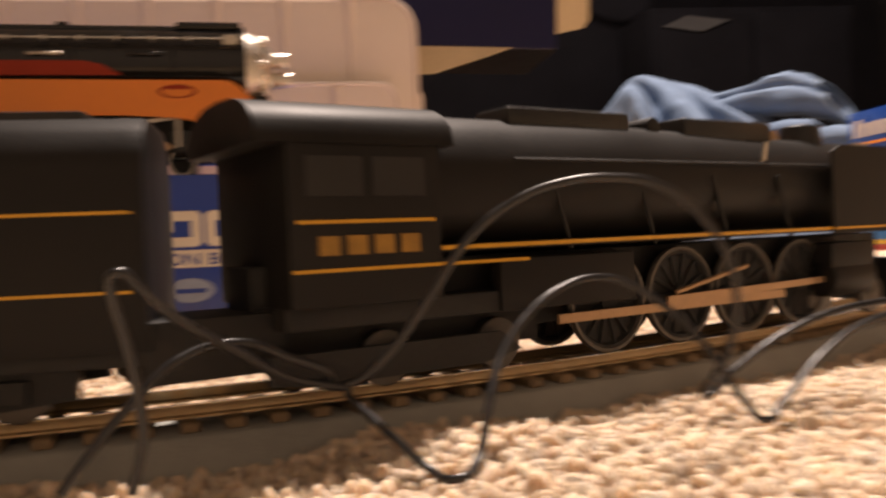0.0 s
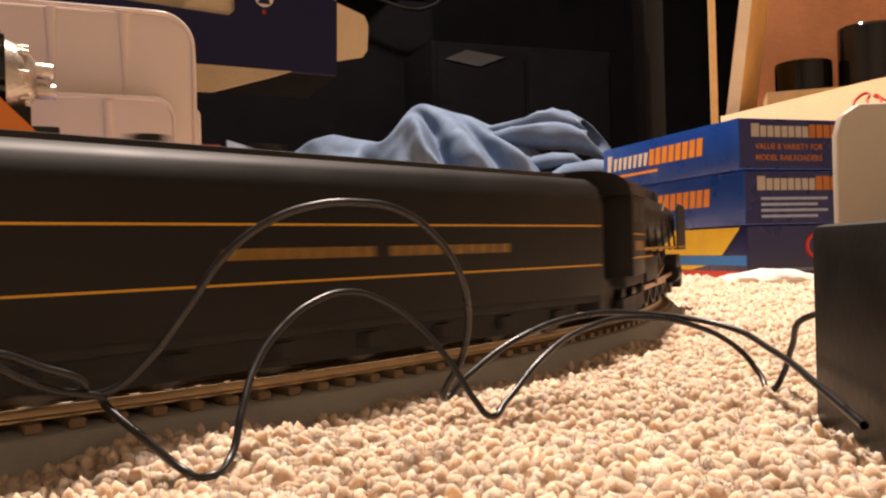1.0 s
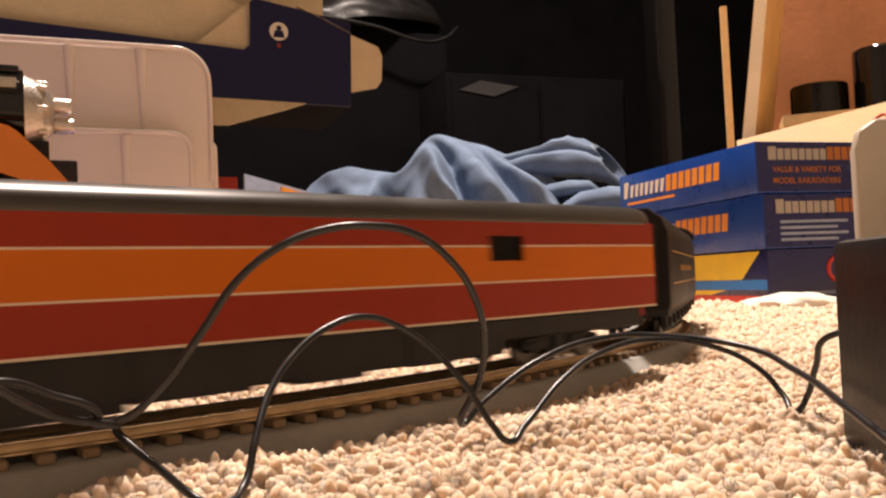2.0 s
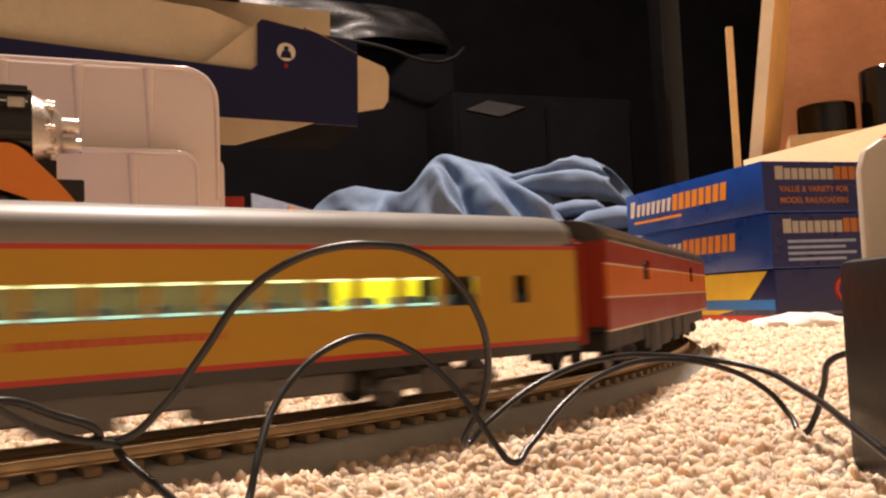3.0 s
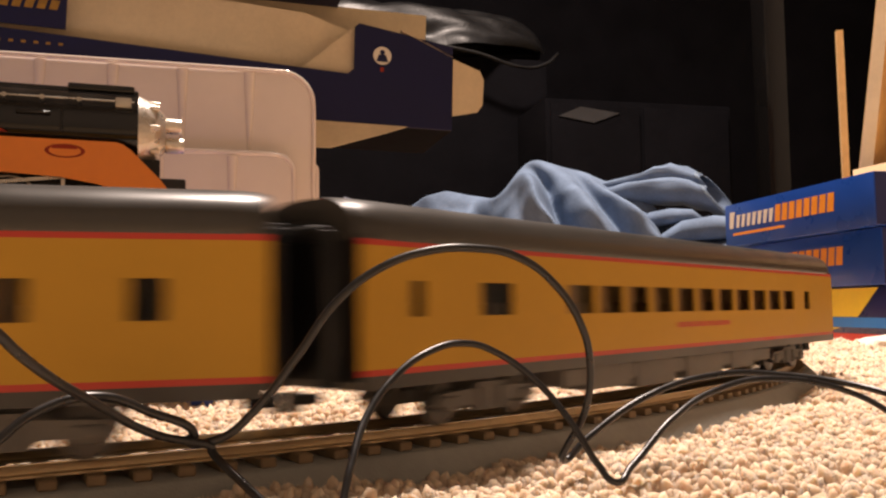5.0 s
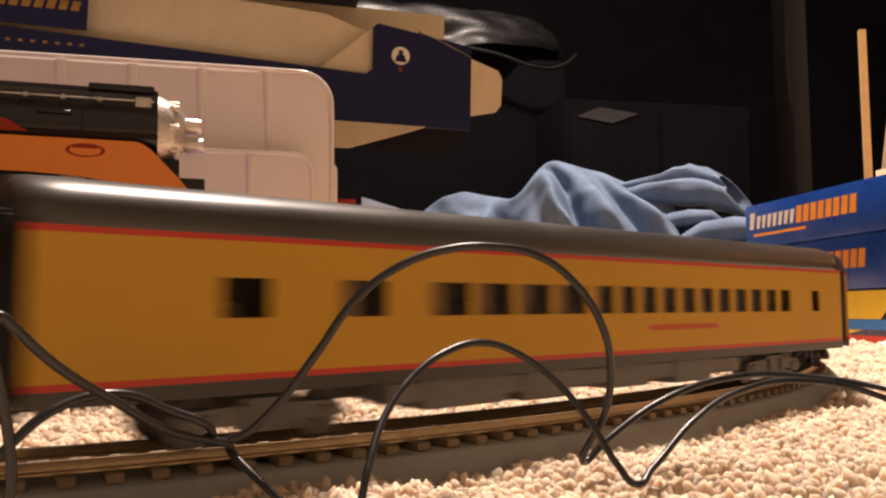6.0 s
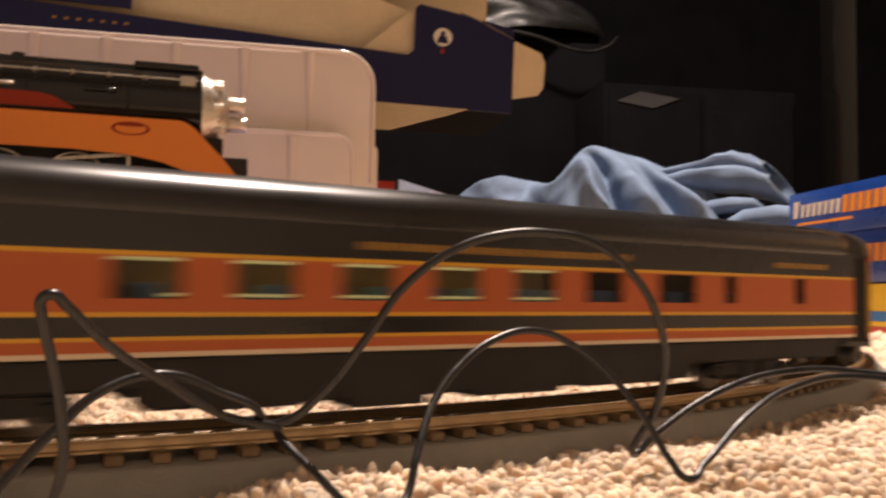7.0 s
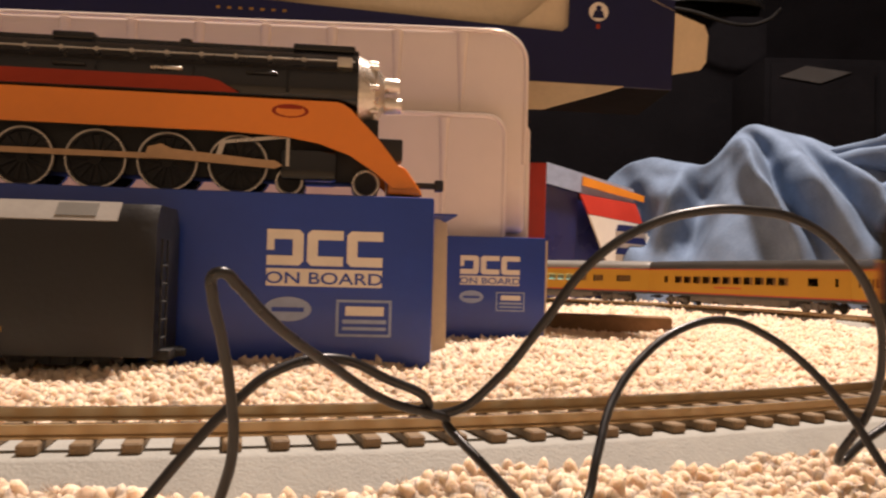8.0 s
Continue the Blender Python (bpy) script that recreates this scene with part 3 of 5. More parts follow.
for s in (-1, 1):
    for x in (-0.203, -0.190):
        y0, y1 = sorted((s * 0.0178, s * 0.01795))
        part("cab_window", box(x - 0.0055, x + 0.0055, y0, y1, 0.0360, 0.0430), BLACK, engine, smooth=False)
    y0, y1 = sorted((s * 0.0178, s * 0.018))
    for z, xa, xb in ((0.0315, -0.2105, -0.1825), (0.0230, -0.2115, -0.160)):
        part("lining_stripe", box(xa, xb, y0, y1, z - 0.0003, z + 0.0003), LINE_YELLOW, engine, smooth=False)
    bm = bmesh.new()
    for i in range(4):
        box(-0.2065 + i * 0.0055, -0.2025 + i * 0.0055, y0, y1, 0.0256, 0.0290, bm=bm)
    part("number_bar", bm, DIM_YELLOW, engine, smooth=False)
    # running board with its yellow edge
    y0, y1 = sorted((s * 0.0095, s * 0.0165))
    board = part("running_board", box(-0.1805, -0.03, y0, y1, 0.0252, 0.0266, 0.0002), TWO_GREY, engine)
    ya, yb = sorted((s * 0.0165, s * 0.0168))
    part("board_edge", box(-0.1805, -0.03, ya, yb, 0.0256, 0.0264), LINE_YELLOW, board, smooth=False)
    # smoke deflector
    ya, yb = sorted((s * 0.0168, s * 0.0175))
    part("smoke_deflector", prism([(-0.052, 0.0245), (-0.052, 0.0470), (-0.048, 0.0490), (-0.012, 0.0490), (-0.008, 0.0465), (-0.008, 0.0245)], ya, yb), TWO_GREY, engine)
    ya, yb = sorted((s * 0.0176, s * 0.0178))
    part("deflector_edge", box(-0.052, -0.008, ya, yb, 0.0257, 0.0263), LINE_YELLOW, engine, smooth=False)
    # valve gear
    y = s * 0.0135
    part("main_rod", prism([(-0.115, 0.0095), (-0.115, 0.0118), (-0.05, 0.0128), (-0.05, 0.0112)], y - 0.0005, y + 0.0005), ROD, engine)
    part("side_rod", prism([(-0.148, 0.0082), (-0.148, 0.0102), (-0.068, 0.0102), (-0.068, 0.0082)], y - s * 0.0014 - 0.0004, y - s * 0.0014 + 0.0004), ROD, engine)
    part("eccentric_rod", tube((-0.112, y, 0.0125), (-0.085, y, 0.0175), 0.0006, seg=6), ROD, engine)
    part("cylinder", tube((-0.052, y - s * 0.001, 0.012), (-0.032, y - s * 0.001, 0.012), 0.0052, seg=18, bevel=0.0006, bm=box(-0.052, -0.032, y - s * 0.001 - 0.004, y - s * 0.001 + 0.004, 0.014, 0.022, 0.0006)), TWO_GREY, engine)
    part("handrail", tube((-0.16, s * 0.0142, zc + 0.005), (-0.03, s * 0.0138, zc + 0.005), 0.00035, seg=6), UNDER, engine)
    for k in range(5):
        part("pipe", tube((-0.15 + 0.026 * k, s * 0.0142, zc + 0.002), (-0.146 + 0.026 * k, s * 0.0150, 0.0246), 0.0006, seg=6), UNDER, engine)
    part("firebox_side", box(-0.166, -0.128, min(s * 0.012, s * 0.016), max(s * 0.012, s * 0.016), 0.0125, 0.0232, 0.0006), TWO_GREY, engine)
part("sand_box", box(-0.155, -0.118, -0.0065, 0.0065, 0.0515, 0.0560, 0.0012), BLACK, engine)
part("steam_dome", box(-0.098, -0.062, -0.006, 0.006, 0.0500, 0.0560, 0.0012), BLACK, engine)
part("chimney", tube((-0.040, 0, 0.0495), (-0.040, 0, 0.0565), 0.0065, 0.0055, 20, 0.0006), BLACK, engine)
part("bell", tube((-0.055, 0, 0.0495), (-0.055, 0, 0.0545), 0.0035, 0.0022, 16), ROD, engine)
part("generator", tube((-0.108, -0.005, 0.0535), (-0.108, 0.005, 0.0535), 0.0022, seg=14, bevel=0.0004), UNDER, engine)
part("whistle", tube((-0.075, -0.0122, 0.0445), (-0.075, -0.0132, 0.0495), 0.0007, seg=8), STEEL, engine)
bm = tube((-0.012, 0, zc + 0.011), (-0.006, 0, zc + 0.011), 0.003, seg=12)
part("headlight", bm, STEEL, engine)
part("engine_frame", box(-0.215, -0.012, -0.0065, 0.0065, 0.008, 0.024, 0.0006), UNDER, engine)
part("pilot", prism([(-0.012, 0.0165), (-0.004, 0.0155), (0.0, 0.0035), (-0.010, 0.0025)], -0.0145, 0.0145, bevel=0.0008), BLACK, engine)
part("ash_pan", box(-0.214, -0.15, -0.0075, 0.0075, 0.0050, 0.0168, 0.0006, box(-0.212, -0.152, -0.0150, 0.0150, 0.0125, 0.0168, 0.0006)), UNDER, engine)
part("trailing_truck", prism([(-0.215, 0.0035), (-0.215, 0.0085), (-0.165, 0.0085), (-0.160, 0.0045), (-0.17, 0.0025), (-0.205, 0.0025)], -0.0142, -0.0128, prism([(-0.215, 0.0035), (-0.215, 0.0085), (-0.165, 0.0085), (-0.160, 0.0045), (-0.17, 0.0025), (-0.205, 0.0025)], 0.0128, 0.0142)), UNDER, engine)
part("drawbar", box(-0.235, -0.21, -0.010, 0.010, 0.0055, 0.0160, 0.0005), UNDER, engine)
first = None
for i in range(4):
    for s in (-1, 1):
        m = pose(-0.058 - 0.0245 * i, s * 0.0098, 0.0118)
        if first is None:
            first = part("driver_wheel", wheel_mesh(0.0118, spokes=14), UNDER, engine, at=m)
            part("tyre", ring((0, -0.0006, 0), (0, 1, 0), 0.0112, 0.0008, bm=bmesh.new()), WHEEL, first)
        else:
            copy_part(first, m)
small = None
for x in (-0.022, -0.048, -0.163, -0.190):
    for s in (-1, 1):
        m = pose(x, s * 0.0092, 0.0055)
        if small is None:
            small = part("wheel", wheel_mesh(0.0055), WHEEL, engine, at=m)
        else:
            copy_part(small, m)

# ---------------------------------------------------------------- things beyond the track
# blue carton that carries the parked orange engine
BOXM = pose(-0.0035, 0.3235, 0, 0, 0, 6.5)
carton = empty("train_box", "long blue card box standing on the carpet, end flap open", "box", BOXM)
part("carton_body", box(-0.40, 0, 0, 0.085, -0.003, 0.064, 0.0012), BOX_BLUE, carton)
part("end_flap", prism([(0.003, 0.002), (0.003, 0.059), (0.0085, 0.056), (0.009, 0.004)], 0.030, 0.0312), CREAM, carton, "pale inside of an open end flap")
part("end_flap", box(0.001, 0.010, 0.010, 0.075, 0.058, 0.0588), BOX_BLUE, carton)


def block_letters(parent, x0, z0, h, w):
    """The three heavy letters D C C, cut from slabs."""
    y0, y1 = -0.0003, 0.0001
    t = h * 0.27
    for i, c in enumerate("DCC"):
        x = x0 + i * w * 1.1
        bm = bmesh.new()
        k = w * 0.12
        if c == "C":
            prism([(x + k, z0), (x + w, z0), (x + w, z0 + t), (x + t * 1.1, z0 + t), (x + t * 1.1, z0 + h - t), (x + w, z0 + h - t), (x + w, z0 + h), (x + k, z0 + h), (x, z0 + h - k), (x, z0 + k)], y0, y1, bm)
        else:
            prism([(x, z0), (x + w - k, z0), (x + w, z0 + k), (x + w, z0 + h - k), (x + w - k, z0 + h), (x, z0 + h), (x, z0 + h * 0.42), (x + t * 0.75, z0 + h * 0.42), (x + t * 0.75, z0 + h - t), (x + w - t * 1.1, z0 + h - t), (x + w - t * 1.1, z0 + t), (x, z0 + t)], y0, y1, bm)
        part("letter_" + c.lower(), bm, PRINT_WHITE, parent, smooth=False)


def dcc_panel(parent, x, z, k):
    block_letters(parent, x, z, 0.0135 * k, 0.0136 * k)
    part("caption_panel", box(x, x + 0.0435 * k, -0.0003, 0.0001, z - 0.0078 * k, z - 0.0012 * k), PRINT_WHITE, parent, smooth=False)
    lettering("caption", "ON BOARD", 0.0062 * k, BOX_BLUE, parent, pose(x + 0.0218 * k, -0.0004, z - 0.0068 * k) @ FACE, "CENTER", 0.00006 * k, 1.36)
    fr = part("emblem_plate", box(x + 0.0265 * k, x + 0.0475 * k, -0.0003, 0.0001, z - 0.0265 * k, z - 0.0125 * k, 0.00015), PRINT_PALE, parent)
    part("emblem_field", box(x + 0.0275 * k, x + 0.0465 * k, -0.0004, -0.0002, z - 0.0255 * k, z - 0.0135 * k), BOX_BLUE, fr, smooth=False)
    part("emblem_bar", box(x + 0.030 * k, x + 0.0445 * k, -0.0005, -0.0003, z - 0.0185 * k, z - 0.0150 * k), PRINT_WHITE, fr, smooth=False)
    part("emblem_bar", box(x + 0.029 * k, x + 0.0455 * k, -0.0005, -0.0003, z - 0.0215 * k, z - 0.0200 * k), PRINT_PALE, fr, smooth=False)
    part("emblem_bar", box(x + 0.029 * k, x + 0.0455 * k, -0.0005, -0.0003, z - 0.0240 * k, z - 0.0228 * k), PRINT_PALE, fr, smooth=False)
    bm = bmesh.new()
    bmesh.ops.create_circle(bm, cap_ends=True, segments=28, radius=1)
    bmesh.ops.transform(bm, matrix=pose(x + 0.0085 * k, -0.0003, z - 0.0165 * k) @ FACE @ Matrix.Diagonal((0.0088 * k, 0.0046 * k, 1, 1)), verts=bm.verts)
    oval = part("emblem_oval", bm, PRINT_PALE, parent, smooth=False)
    part("emblem_bar", box(x + 0.0025 * k, x + 0.0145 * k, -0.0005, -0.0002, z - 0.0175 * k, z - 0.0158 * k), BOX_BLUE, oval, smooth=False)


dcc_panel(carton, -0.0630, 0.0366, 1.0)
carton_b = empty("train_box", "small blue card box behind the larger one", "box", pose(0.0565, 0.468, 0, 0, 0, 3))
part("carton_body", box(-0.20, 0, 0, 0.06, -0.004, 0.0565, 0.0012), BOX_BLUE, carton_b)
part("end_flap", box(0.0002, 0.0012, 0.002, 0.058, -0.002, 0.055), CREAM, carton_b)
dcc_panel(carton_b, -0.0475, 0.0355, 0.76)

# the parked orange engine: streamlined, black boiler, silver front
parked = empty("parked_steam_locomotive", "orange and black streamlined steam locomotive parked on a box", "model locomotive",
               BOXM @ pose(-0.002, 0.024, 0.0642))
sections = []
for x, rr, zz in ((-0.40, 0.0155, 0.044), (-0.20, 0.0155, 0.044), (-0.0285, 0.0155, 0.044)):
    sections.append([(x, rr * math.cos(a), zz + rr * 1.02 * math.sin(a)) for a in [2 * math.pi * i / 28 for i in range(28)]])
boiler = part("boiler", loft(sections), SATIN_BLACK, parked)
bm = box(-0.40, -0.0285, -0.005, 0.005, 0.0575, 0.0605, 0.0012)
box(-0.055, -0.030, -0.0065, 0.0065, 0.059, 0.0618, 0.001, bm)
box(-0.148, -0.132, -0.006, 0.006, 0.059, 0.062, 0.001, bm)
tube((-0.098, 0, 0.059), (-0.098, 0, 0.0622), 0.0025, seg=12, bm=bm)
part("skyline_casing", bm, SATIN_BLACK, parked)
bm = tube((-0.0285, 0, 0.044), (-0.022, 0, 0.044), 0.0150, 0.0120, 28)
tube((-0.022, 0, 0.044), (-0.018, 0, 0.044), 0.0118, 0.0075, 28, bm=bm)
for i in range(8):
    a = 2 * math.pi * i / 8
    tube((-0.024, 0.0125 * math.cos(a), 0.044 + 0.0125 * math.sin(a)), (-0.0205, 0.0122 * math.cos(a), 0.044 + 0.0122 * math.sin(a)), 0.0012, seg=8, bm=bm)
part("smokebox_front", bm, SILVER, parked, "silver smokebox front")
lamp = part("headlight", tube((-0.018, 0, 0.0475), (-0.0115, 0, 0.0475), 0.0034, 0.0030, 16, 0.0004, tube((-0.018, 0, 0.0395), (-0.0105, 0, 0.0395), 0.0034, 0.0030, 16, 0.0004)), SILVER, parked, "paired silver headlights")
bm = bmesh.new()
for i in range(26):
    x = -0.375 + i * 0.013
    for z in (0.0525,):
        tube((x, -0.0142, z), (x, -0.0160, z + 0.0004), 0.0010, seg=10, bm=bm)
tube((-0.39, -0.0152, 0.0530), (-0.03, -0.0152, 0.0530), 0.0004, seg=6, bm=bm)
box(-0.037, -0.031, -0.0165, -0.0125, 0.0505, 0.0545, 0.0006, bm)
part("handrail", bm, STEEL, parked)
for i in range(9):
    part("hand_grip", box(-0.36 + 0.036 * i, -0.348 + 0.036 * i, -0.0166, -0.0140, 0.0462, 0.0475, 0.0003, seg=1), STEEL if i % 2 else SATIN_BLACK, parked)
    part("pipe", tube((-0.344 + 0.036 * i, -0.0152, 0.040), (-0.344 + 0.036 * i, -0.0148, 0.0485), 0.0007, seg=6), SATIN_BLACK, parked)
for s in (-1, 1):
    y0, y1 = sorted((s * 0.0158, s * 0.0172))
    curve_top = [(-0.41, 0.0385), (-0.0365, 0.0365), (-0.034, 0.0358), (-0.031, 0.0338), (-0.020, 0.0225), (-0.012, 0.0125), (-0.0045, 0.004)]
    curve_low = [(-0.014, 0.0035), (-0.021, 0.0095), (-0.031, 0.0158), (-0.043, 0.0200), (-0.056, 0.0222), (-0.075, 0.0233), (-0.41, 0.0258)]
    part("side_skirt", prism(curve_top + curve_low, y0, y1), SKIRT_ORANGE, parked, "orange streamlined skirt")
    y0, y1 = sorted((s * 0.0155, s * 0.0168))
    part("red_casing", prism([(-0.41, 0.0386), (-0.41, 0.0448), (-0.088, 0.0440), (-0.082, 0.0428), (-0.0745, 0.0386)], y0, y1), DAY_RED, parked)
    bm = ring((0, 0, 0), (0, 1, 0), 0.0032, 0.00035, 20)
    bmesh.ops.transform(bm, matrix=pose(-0.0545, s * 0.0173, 0.0322) @ Matrix.Diagonal((2.0, 0.3, 0.75, 1)), verts=bm.verts)
    box(-0.0590, -0.0502, s * 0.0173 - 0.0001, s * 0.0173 + 0.0001, 0.0330, 0.0344, bm=bm)
    part("emblem", bm, DAY_RED, parked)
    y = s * 0.0135
    part("side_rod", prism([(-0.235, 0.0128), (-0.235, 0.0150), (-0.0745, 0.0140), (-0.0745, 0.0118)], y - 0.0005, y + 0.0005), ROD, parked)
    part("main_rod", prism([(-0.109, 0.0125), (-0.108, 0.0165), (-0.103, 0.0178), (-0.099, 0.0160), (-0.066, 0.0132), (-0.060, 0.0130), (-0.057, 0.0112), (-0.060, 0.0098), (-0.066, 0.0102), (-0.102, 0.0122)], y + s * 0.0012 - 0.0005, y + s * 0.0012 + 0.0005), ROD, parked)
    part("valve_link", prism([(-0.0825, 0.0140), (-0.0810, 0.0200), (-0.0555, 0.0232), (-0.0545, 0.0225), (-0.0545, 0.0110), (-0.0558, 0.0110), (-0.0558, 0.0218), (-0.0790, 0.0190), (-0.0805, 0.0140)], y + s * 0.001 - 0.0004, y + s * 0.001 + 0.0004), STEEL, parked)
    part("cylinder", box(-0.058, -0.036, min(s * 0.006, s * 0.0145), max(s * 0.006, s * 0.0145), 0.006, 0.018, 0.002), SATIN_BLACK, parked)
part("engine_frame", box(-0.40, -0.02, -0.008, 0.008, 0.006, 0.032, 0.0006), UNDER, parked)
part("pilot", prism([(-0.016, 0.0015), (-0.016, 0.0150), (-0.009, 0.012), (-0.003, 0.0035), (-0.002, 0.001)], -0.0155, 0.0155, bevel=0.001), SKIRT_ORANGE, parked)
part("coupler", box(-0.004, 0.006, -0.0012, 0.0012, 0.0055, 0.0080, 0.0004, box(0.004, 0.0075, -0.0025, 0.0025, 0.0045, 0.0092, 0.0006)), BLACK, parked)
part("pilot_deck", box(-0.022, -0.010, -0.0085, 0.0085, 0.0155, 0.0245, 0.001), BLACK, parked)
first = None
for i in range(7):
    for s in (-1, 1):
        m = pose(-0.0745 - 0.0269 * i, s * 0.0100, 0.0115)
        if first is None:
            first = part("driver_wheel", wheel_mesh(0.0118, spokes=14), UNDER, parked, at=m)
            part("tyre", ring((0, -0.0006, 0), (0, 1, 0), 0.0112, 0.0006, bm=bmesh.new()), STEEL, first, "bright thin tyre")
        else:
            copy_part(first, m)
small = None
for x in (-0.0246, -0.0545):
    for s in (-1, 1):
        m = pose(x, s * 0.0094, 0.0055)
        if small is None:
            small = part("wheel", wheel_mesh(0.0056), UNDER, parked, at=m)
            part("tyre", ring((0, -0.0014, 0), (0, 1, 0), 0.0050, 0.0007, bm=bmesh.new()), STEEL, small)
        else:
            copy_part(small, m)

# black freight car parked on the carpet in front of the carton
gon = empty("black_freight_car", "black freight car on the carpet, a grey reflection painted along its roof edge", "model train car", pose(-0.0945, 0.290, -0.001, 0, 0, 4))
sec = [(-0.017, 0.006), (-0.0175, 0.012), (-0.0175, 0.050), (-0.0125, 0.0562), (0.0125, 0.0562), (0.0175, 0.050), (0.0175, 0.012), (0.017, 0.006)]
part("car_body", loft([[(x, y * k, z) for y, z in sec] for x, k in ((-0.20, 1), (-0.006, 1.0), (-0.002, 0.94), (0, 0.86))]), BLACK, gon)
# grey strip that paints the reflection on the black sloped side
strip = [(-0.0179, 0.0502), (-0.0129, 0.0566), (-0.0124, 0.0563), (-0.0174, 0.0499)]
part("roof_edge", loft([[(x, y, z) for y, z in strip] for x in (-0.20, -0.012)]), SHEEN_GREY, gon, "sloped roof edge with its reflection painted light grey", smooth=False)
for x in (-0.032,):
    part("roof_hatch", loft([[(q, y, z) for y, z in [(-0.0172, 0.0517), (-0.0139, 0.0560), (-0.0134, 0.0558), (-0.0167, 0.0514)]] for q in (x, x + 0.013)]), ROOF_GREY, gon, smooth=False)
bm = bmesh.new()
for z in (0.012, 0.018, 0.024, 0.030, 0.036):
    tube((0.0012, -0.012, z), (0.0012, -0.005, z), 0.0004, seg=6, bm=bm)
tube((0.0012, -0.012, 0.009), (0.0012, -0.012, 0.045), 0.0004, seg=6, bm=bm)
tube((0.0012, -0.005, 0.009), (0.0012, -0.005, 0.045), 0.0004, seg=6, bm=bm)
part("ladder", bm, UNDER, gon)
part("brake_gear", box(-0.004, 0.004, -0.010, 0.010, 0.0045, 0.008, 0.0008, tube((0, 0, 0.0065), (0.007, 0, 0.0065), 0.0014, seg=8)), UNDER, gon)
for x0, x1, z in ((-0.064, -0.047, 0.0135), (-0.079, -0.066, 0.0225)):
    part("lettering_bar", box(x0, x1, -0.01765, -0.0174, z, z + 0.0018), DIM_YELLOW, gon, smooth=False)
truck(gon, -0.03, UNDER)
truck(gon, -0.165, UNDER)

# milky blister tray standing behind
tray = empty("blister_tray", "milky white moulded plastic tray standing on edge", "packaging", pose(0.050, 0.478, 0, 0, 0, 3))


def rounded(x0, x1, z0, z1, r, n=6):
    pts = [(x0, z0), (x1, z0)]
    pts += [(x1 - r + r * math.cos(a), z1 - r + r * math.sin(a)) for a in [math.pi / 2 * i / n for i in range(n + 1)]]
    return pts + [(x0, z1)]


part("upper_shell", prism(rounded(-0.46, -0.003, 0.06, 0.179, 0.02), 0.012, 0.0555, bevel=0.004), BLISTER, tray)
part("lower_shell", prism(rounded(-0.46, -0.016, -0.003, 0.1265, 0.012), 0.0, 0.055, bevel=0.003), BLISTER, tray)
part("rim", prism(rounded(-0.46, 0.002, -0.003, 0.128, 0.006), 0.030, 0.056, bevel=0.002), BLISTER, tray)
for name, outline, y in (("upper_lip", rounded(-0.46, -0.0042, 0.10, 0.1782, 0.019), 0.0125), ("lower_lip", rounded(-0.46, -0.0172, 0.04, 0.1257, 0.011), 0.0006)):
    cable(name, [(x, y, z) for x, z in outline[1:]], 0.0014, BLISTER, "", "", tray)
rib = None
for i in range(11):
    x = -0.042 - 0.038 * i
    if rib is None:
        rib = part("rib", tube((0, 0.0125, 0.128), (0, 0.0125, 0.176), 0.0012, 0.0034, 12), BLISTER, tray, at=pose(x, 0, 0))
    else:
        copy_part(rib, pose(x, 0, 0))
low = None
for i in range(4):
    m = pose(-0.052 - 0.04 * i, 0, 0)
    if low is None:
        low = part("rib", tube((0, 0.0005, 0.06), (0, 0.0005, 0.1235), 0.001, 0.003, 12), BLISTER, tray, at=m)
    else:
        copy_part(low, m)

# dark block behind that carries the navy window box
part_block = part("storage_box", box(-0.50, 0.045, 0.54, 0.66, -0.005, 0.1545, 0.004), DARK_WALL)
tagged(part_block, "black cloth-covered storage box on the carpet", "box")
NAVY_M = pose(0.142, 0.535, 0.1565, 0, 1.6, 1.5)
navy = empty("window_box", "navy card box with a cut-out window and open cream end flaps", "box", NAVY_M)
part("front_panel", prism([(-0.60, 0), (0, 0), (0, 0.058), (-0.036, 0.064), (-0.065, 0.0685), (-0.068, 0.0655), (-0.068, 0.037), (-0.072, 0.0335), (-0.60, 0.0590)], 0, 0.0012), NAVY, navy, smooth=False)
part("back_panel", box(-0.60, 0, 0.085, 0.0862, 0.0016, 0.11), CREAM, navy, smooth=False)
# navy card underside coloured near black for the shade beneath the box
part("bottom_panel", box(-0.60, 0, 0.0014, 0.0866, 0.0, 0.0012), DARK_WALL, navy, smooth=False)
part("top_panel", box(-0.60, -0.07, 0.0, 0.085, 0.109, 0.1102), NAVY, navy, smooth=False)
part("window_liner", prism([(-0.60, 0.055), (-0.069, 0.034), (-0.069, 0.066), (-0.10, 0.076), (-0.60, 0.105)], 0.012, 0.013), CREAM, navy, smooth=False)
part("window_liner", prism([(-0.102, 0.036), (-0.069, 0.034), (-0.069, 0.066)], 0.004, 0.005), CREAM, navy, smooth=False)
bm = prism([(0.0, 0.010), (0.024, 0.017), (0.029, 0.023), (0.030, 0.041), (0.026, 0.047), (0.0, 0.050)], 0.0, 0.0008)
part("end_flap", bm, CREAM, navy, "cream inside of an open end flap", smooth=False, at=pose(0.0005, 0.0006, 0, 0, 0, 28))
part("top_flap", prism([(-0.036, 0.066), (-0.036, 0.0672), (0.0, 0.0515), (0.0, 0.0505)], 0.0, 0.03), CREAM, navy, smooth=False)
